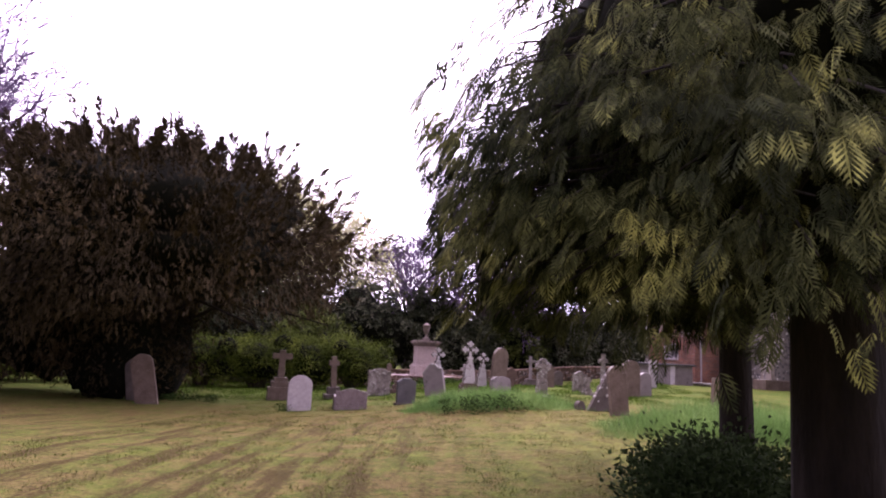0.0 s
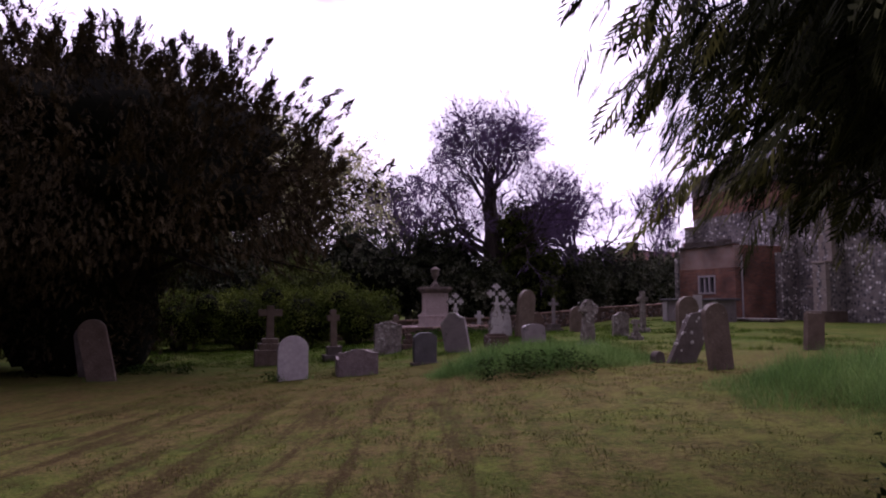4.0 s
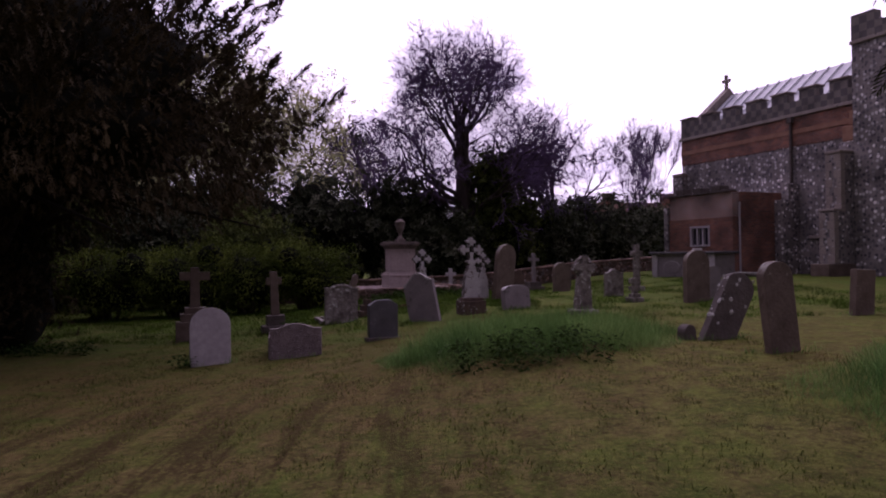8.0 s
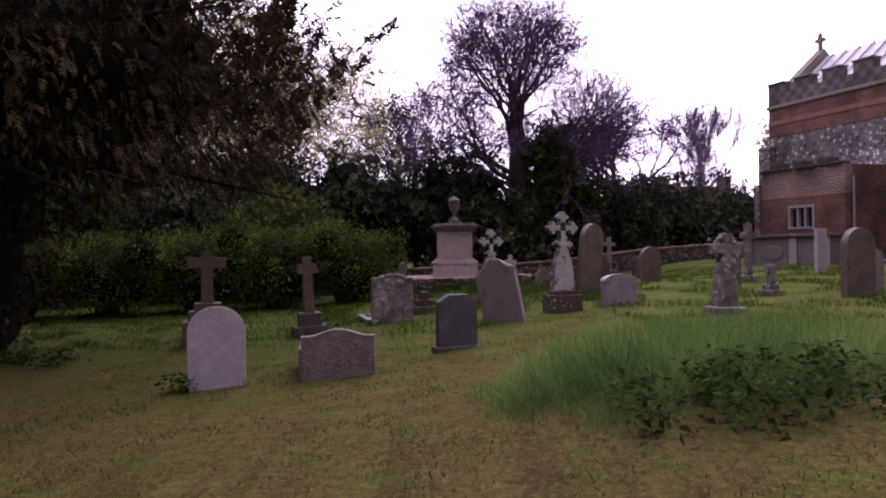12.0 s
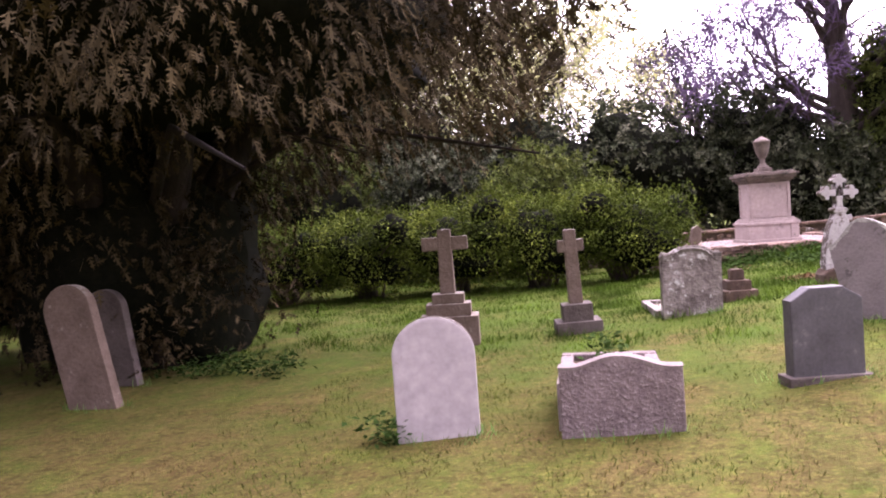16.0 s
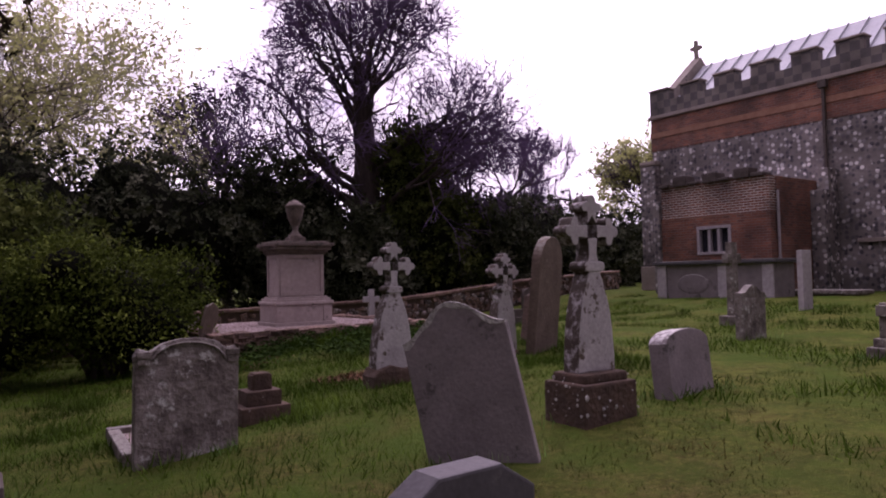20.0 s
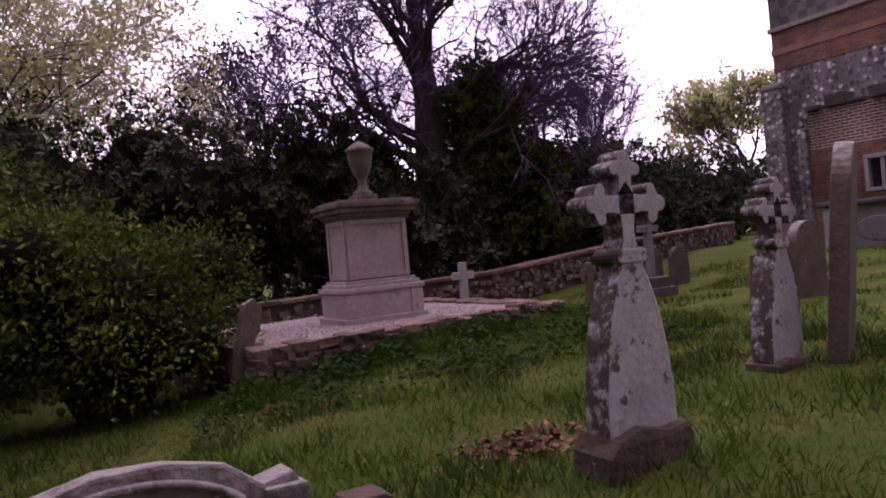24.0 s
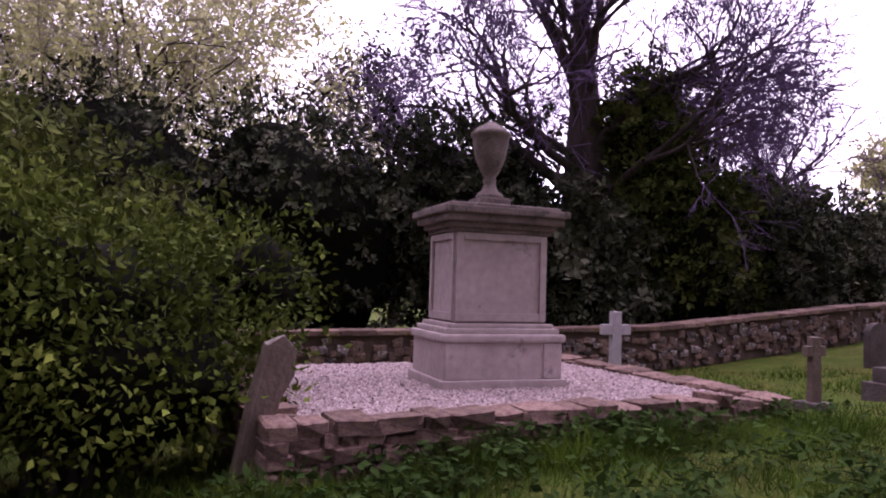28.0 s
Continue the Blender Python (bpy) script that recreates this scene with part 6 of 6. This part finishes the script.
def lay(parent, meshes, x, y, z, sx, sy, sz, rng, name="stone", wob=4.5):
    ob = new(name, meshes[rng.integers(len(meshes))])
    ob.parent = parent
    ob.matrix_local = Matrix.LocRotScale((x, y, z), Euler([radians(a) for a in rng.normal(size=3) * wob]), (sx, sy, sz))
    return ob


def face_platform():
    rng = np.random.default_rng(2)

    def row(n0, n1, at, z, h, depth):
        u = n0
        while u < n1 - 0.05:
            w = min(0.08 + 0.22 * rng.random() ** 1.5, n1 - u)
            at(u + w / 2, z + 0.018 * rng.normal(), w * 1.02, h * (0.8 + 0.5 * rng.random()), depth * (0.9 + 0.2 * rng.random()))
            u += w

    def front(c, z, w, h, d, wob=2.2):
        lay(platform, BLOCKS, c, 0.14, z, w, d, h, rng, wob=wob)

    def left(c, z, w, h, d, wob=2.2):
        lay(platform, BLOCKS, 0.14, c, z, d, w, h, rng, wob=wob)

    def right(c, z, w, h, d, wob=2.2):
        lay(platform, BLOCKS, PW - 0.14, c, z, d, w, h, rng, wob=wob)

    for f, n0, n1 in ((front, 0.0, PW), (left, 0.3, PD), (right, 0.3, PD)):
        u = n0
        while u < n1 - 0.02:
            w = min(0.16 + 0.24 * rng.random() ** 1.4, n1 - u)
            if n1 - u - w < 0.2:
                w = n1 - u
            f(u + w / 2, PZ - 0.035 + 0.012 * rng.normal(), w * 1.0, 0.085 + 0.03 * rng.random(), 0.33 * (0.88 + 0.22 * rng.random()), 3.0)
            u += w
        row(n0, n1, f, PZ - 0.12, 0.095, 0.29)
        row(n0, n1, f, PZ - 0.215, 0.10, 0.30)
        row(n0, n1, f, PZ - 0.315, 0.11, 0.29)
    # loose gravel over the bed
    g = np.random.default_rng(6)
    n = 15000
    pos = np.stack([0.30 + (PW - 0.60) * g.random(n), 0.30 + (PD - 0.45) * g.random(n), np.full(n, PZ - 0.045) + 0.012 * g.random(n)], -1)
    tv = np.array([(-0.5, -0.4, 0), (0.5, -0.5, 0), (0.45, 0.5, 0), (-0.4, 0.45, 0), (0.05, 0, 0.55)])
    tf = np.array([(0, 1, 4), (1, 2, 4), (2, 3, 4), (3, 0, 4)])
    v, f = scatter(tv, tf, pos, frames_from(rand_unit(n, g) * np.array([1, 1, 0.25]), g.random(n) * 0.6), 0.018 + 0.02 * g.random(n))
    part("gravel", raw_mesh("gravel", v, f, M_GRAVEL), None, platform, "loose pinkish gravel", kind="stuff")


face_platform()


def face_boundary():
    """Flints and blocks on the churchyard face of the boundary wall."""
    rng = np.random.default_rng(8)
    for ob, L in BOUNDARY:
        n = int(L * 34) if L < 7 else int(L * 24)
        for k in range(n):
            s = 0.06 + 0.08 * rng.random()
            lay(ob, COBBLES if rng.random() < 0.45 else BLOCKS, L * rng.random(), 0.02, 0.05 + 0.62 * rng.random(), s * 1.4, 0.10, s, rng, "flint", 8)


face_boundary()


# ---- grass ----
def blade_template(bend=0.35):
    v = np.array([(-0.5, 0, 0), (0.5, 0, 0), (0.32, bend * 0.35, 0.55), (-0.32, bend * 0.35, 0.55), (0, bend, 1.0)], float)
    return v, np.array([(0, 1, 2), (0, 2, 3), (3, 2, 4)])


def blades(name, pts, height, width, material, label, seed, spread=0.3, tall=None):
    rng = np.random.default_rng(seed)
    tv, tf = blade_template()
    n = len(pts)
    a = rng.random(n) * 6.283
    lean = rng.normal(size=(n, 2)) * spread
    h = height * (0.5 + 0.8 * rng.random(n))
    if tall:
        h = h * np.array([tall(p, q) for p, q in pts])
    z = np.stack([lean[:, 0], lean[:, 1], np.ones(n)], -1)
    z /= np.linalg.norm(z, axis=1, keepdims=True)
    x = np.stack([np.cos(a), np.sin(a), np.zeros(n)], -1)
    y = np.cross(z, x)
    rot = np.stack([x * (width / height), y, z], -1)
    v, f = scatter(tv, tf, np.array([(p, q, gz(p, q) - 0.01) for p, q in pts]), rot, h)
    ob = new(name, raw_mesh(name, v, f, material))
    return tagged(ob, label, "grass", kind="stuff")


def in_field(n, x0, x1, y0, y1, test, seed):
    rng = np.random.default_rng(seed)
    p = np.stack([x0 + (x1 - x0) * rng.random(n), y0 + (y1 - y0) * rng.random(n)], -1)
    return p[[test(a, b) for a, b in p]]


def on_platform(x, y):
    c, s = math.cos(radians(PYAW)), math.sin(radians(PYAW))
    u, v = (x - PX) * c + (y - PY) * s, -(x - PX) * s + (y - PY) * c
    return -0.05 < u < PW + 0.05 and -0.02 < v < PD


def uncut(x, y):
    """The rough grass round the older graves, past the mown strip."""
    edge = 22.0 + 0.25 * math.sin(x * 1.7) + (0.95 * (x + 0.6) if x > -0.6 else -0.10 * (x + 0.6))
    return y > edge and not on_platform(x, y)


def mound_at(x, y):
    return 1.15 - ((x - 1.45) / 2.15) ** 2 - ((y - 17.1 - 0.15 * (x - 1.0)) / 1.8) ** 2 + 0.55 * noise.noise((x * 1.4, y * 1.4, 0))


def bank_at(x, y):
    return 1.15 - ((x - 6.3) / 3.1) ** 2 - ((y - 12.4) / 2.4) ** 2 + 0.5 * noise.noise((x * 1.1, y * 1.1, 5))


def patchy(x, y):
    return 0.55 + 0.9 * max(0.0, noise.noise((x * 1.6, y * 1.6, 7.0)) + 0.35)


blades("lawn_grass", in_field(130000, -6.0, 4.5, 2.5, 24.0, lambda x, y: not uncut(x, y) and noise.noise((x * 2.6, y * 1.9, 2.0)) > -0.12 and (y > 14 or noise.noise((x * 1.9, y * 0.22, 4.0)) > -0.08), 1), 0.045, 0.007, M_BLADE, "short mown grass over the churchyard", 1, 0.6)
blades("rough_grass", in_field(80000, -11, 3.2, 22.0, 33.5, uncut, 2), 0.10, 0.010, M_ROUGH, "uncut green grass round the older graves", 2, 0.6, patchy)
blades("rough_grass", in_field(36000, -4.0, 3.0, 24.5, 31.0, uncut, 12), 0.10, 0.010, M_ROUGH, "tussocky uncut grass before the platform", 12, 0.7, patchy)
blades("rough_grass", in_field(60000, 1.8, 11.0, 19.5, 38.0, lambda x, y: noise.noise((x * 0.7, y * 0.7, 3.0)) > -0.05, 14), 0.11, 0.013, M_ROUGH, "tussocks of darker grass among the old graves", 14, 0.7, patchy)
blades("long_grass", in_field(60000, -1.6, 4.4, 14.4, 20.0, lambda x, y: mound_at(x, y) > 0, 3), 0.36, 0.008, M_LONG, "long dark green grass on a grave mound", 3, 0.65, lambda x, y: 0.25 + min(0.85, 1.1 * max(0, mound_at(x, y))))
blades("long_grass", in_field(42000, 2.6, 9.4, 9.2, 15.4, lambda x, y: bank_at(x, y) > 0, 4), 0.40, 0.009, M_LONG, "long green grass on the bank", 4, 0.6, lambda x, y: 0.25 + min(0.85, 1.1 * max(0, bank_at(x, y))))


def platform_foot(n, seed):
    """Points in a strip along the platform's front and sides."""
    rng = np.random.default_rng(seed)
    u, v = -0.25 + (PW + 0.6) * rng.random(n), -0.02 - 0.55 * rng.random(n) ** 1.6
    c, s = math.cos(radians(PYAW)), math.sin(radians(PYAW))
    return np.stack([PX + u * c - v * s, PY + u * s + v * c], -1)


blades("long_grass", platform_foot(9000, 9), 0.22, 0.010, M_ROUGH, "long tangled grass along the platform's foot", 9, 0.6, patchy)


def tufts_at(spots, seed):
    rng = np.random.default_rng(seed)
    pts = []
    for x, y, r, n in spots:
        a, q = rng.random(n) * 6.28, r * (0.75 + 0.5 * rng.random(n))
        pts += list(zip(x + np.cos(a) * q, y + np.sin(a) * q * 0.45))
    blades("grass_tuft", pts, 0.11, 0.007, M_LONG, "longer grass left round the feet of the stones", seed, 0.4)


tufts_at([(o.matrix_world.translation.x, o.matrix_world.translation.y, 0.42, 90) for o in scene.objects if o.parent is None and o.name.split(".")[0] in ("headstone", "grave_cross") and o.matrix_world.translation.y < 31], 31)


def weeds(seed):
    """Broad-leaved weeds: nettles and docks on the mound, and in the rough grass by the platform."""
    rng = np.random.default_rng(seed)
    spots = [(0.2 + 1.9 * rng.random(), 15.0 + 0.9 * rng.random(), 0.30) for k in range(36)] + [(-2.5 + 4.5 * rng.random(), 28.0 + 2.2 * rng.random(), 0.16) for k in range(70)] + [(p, q, 0.24) for p, q in platform_foot(60, 17)] + [(-2.72 + 0.2 * rng.random(), 20.1 + 0.2 * rng.random(), 0.55) for k in range(6)] + [(-4.3 + 0.3 * rng.random(), 18.95 + 0.1 * rng.random(), 0.2) for k in range(5)] + [(-9.5 + 2.6 * rng.random(), 21.0 + 1.2 * rng.random(), 0.2) for k in range(40)]
    P, D, S = [], [], []
    for x, y, h in spots:
        if on_platform(x, y):
            continue
        m = 26
        q = np.array([x, y, gz(x, y)]) + rng.normal(size=(m, 3)) * np.array([0.10, 0.10, 0]) + np.stack([np.zeros(m), np.zeros(m), h * rng.random(m)], -1)
        P.append(q)
        D.append(rng.normal(size=(m, 3)) * np.array([1, 1, 0.4]))
        S.append(0.05 + 0.06 * rng.random(m))
    P, D, S = np.concatenate(P), np.concatenate(D), np.concatenate(S)
    tv, tf = leaf_template(0.26, 0.1)
    v, f = scatter(tv, tf, P, frames_from(D, rng.normal(size=len(P)) * 0.5), S)
    ob = new("weeds", raw_mesh("weeds", v, f, M_WEED))
    tagged(ob, "dark broad-leaved weeds in the rough grass", "weeds", kind="stuff")


M_WEED = mat("weed_leaves", [(0.018, 0.040, 0.008), (0.035, 0.065, 0.014)], 2, 0.95, 0, 4, 9, per=0.4, sheer=0.2)
weeds(15)


# ---- bench, bin and small things ----
def build_bench(x, y, yaw):
    ob = thing("bench", pose(x, y, gz(x, y), 0, 0, yaw), "reddish slatted wooden bench at the lawn's far edge", "bench")
    for i in range(4):
        part("seat_slat", boxes((-0.75, 0.75, -0.24 + i * 0.12, -0.14 + i * 0.12, 0.42, 0.45), bevel=0.006), M_BENCH, ob)
    for i in range(3):
        part("back_slat", boxes((-0.75, 0.75, 0.26 + i * 0.02, 0.29 + i * 0.02, 0.55 + i * 0.13, 0.65 + i * 0.13), bevel=0.006), M_BENCH, ob)
    for s in (-1, 1):
        part("front_leg", boxes((s * 0.66 - 0.03, s * 0.66 + 0.03, -0.24, -0.18, -0.1, 0.62), bevel=0.006), M_BENCH, ob)
        part("back_leg", boxes((s * 0.66 - 0.03, s * 0.66 + 0.03, 0.30, 0.36, -0.1, 0.95), bevel=0.006), M_BENCH, ob)
        part("armrest", boxes((s * 0.66 - 0.04, s * 0.66 + 0.04, -0.26, 0.30, 0.624, 0.66), bevel=0.006), M_BENCH, ob)


M_BENCH = mat("red_stained_wood", [(0.20, 0.07, 0.045), (0.30, 0.11, 0.07)], 5, 0.7, 0.2, 6, 40, stretch=(0.3, 1, 1))
build_bench(-22.6, 18.2, 40)


def build_bin(x, y):
    ob = thing("litter_bin", pose(x, y, gz(x, y)), "dark lidded bin beside the bare tree", "bin")
    v, f = lathe([(0.0, 0.0), (0.24, 0.0), (0.27, 0.62), (0.27, 0.66), (0.0, 0.66)], 16)
    part("body", raw_mesh("body", v, f, M_SLATE, True), None, ob)
    v, f = lathe([(0.30, 0.65), (0.30, 0.72), (0.22, 0.80), (0.0, 0.83)], 16)
    part("lid", raw_mesh("lid", v, f, M_SLATE, True), None, ob)


build_bin(-20.6, 20.4)


def litter_patch(x, y, r, n, seed):
    """Brown fallen leaves lying in the grass."""
    rng = np.random.default_rng(seed)
    p = np.stack([x + rng.normal(size=n) * r, y + rng.normal(size=n) * r * 0.6], -1)
    pos = np.array([(a, b, gz(a, b) + 0.02 + 0.03 * rng.random()) for a, b in p])
    tv, tf = leaf_template(0.36, 0.16)
    d = rng.normal(size=(n, 3)) * np.array([1, 1, 0.25])
    v, f = scatter(tv, tf, pos, frames_from(d, rng.normal(size=n) * 0.5), 0.035 + 0.035 * rng.random(n))
    tagged(new("fallen_leaves", raw_mesh("fallen_leaves", v, f, M_LITTER)), "brown fallen leaves in the rough grass", "leaves", kind="stuff")


M_LITTER = mat("fallen_leaves", [(0.07, 0.038, 0.020), (0.13, 0.072, 0.040), (0.22, 0.13, 0.08)], 4, 0.8, 0, 4, 20, per=0.5)
litter_patch(-0.36, 26.3, 0.22, 380, 1)
litter_patch(-1.6, 28.6, 0.35, 160, 3)
litter_patch(1.55, 16.0, 0.5, 350, 4)

ledger = thing("low_tomb", CH @ pose(7.6, -3.6, 0.0), "low grave ledger crusted with white lichen by the church wall", "tomb")
part("base", boxes((-1.3, 1.3, -0.42, 0.42, -0.3, 0.30)), M_DARK, ledger)
part("slab", boxes((-1.4, 1.4, -0.5, 0.5, 0.304, 0.42), bevel=0.03), M_LICH, ledger, "white-crusted top slab")
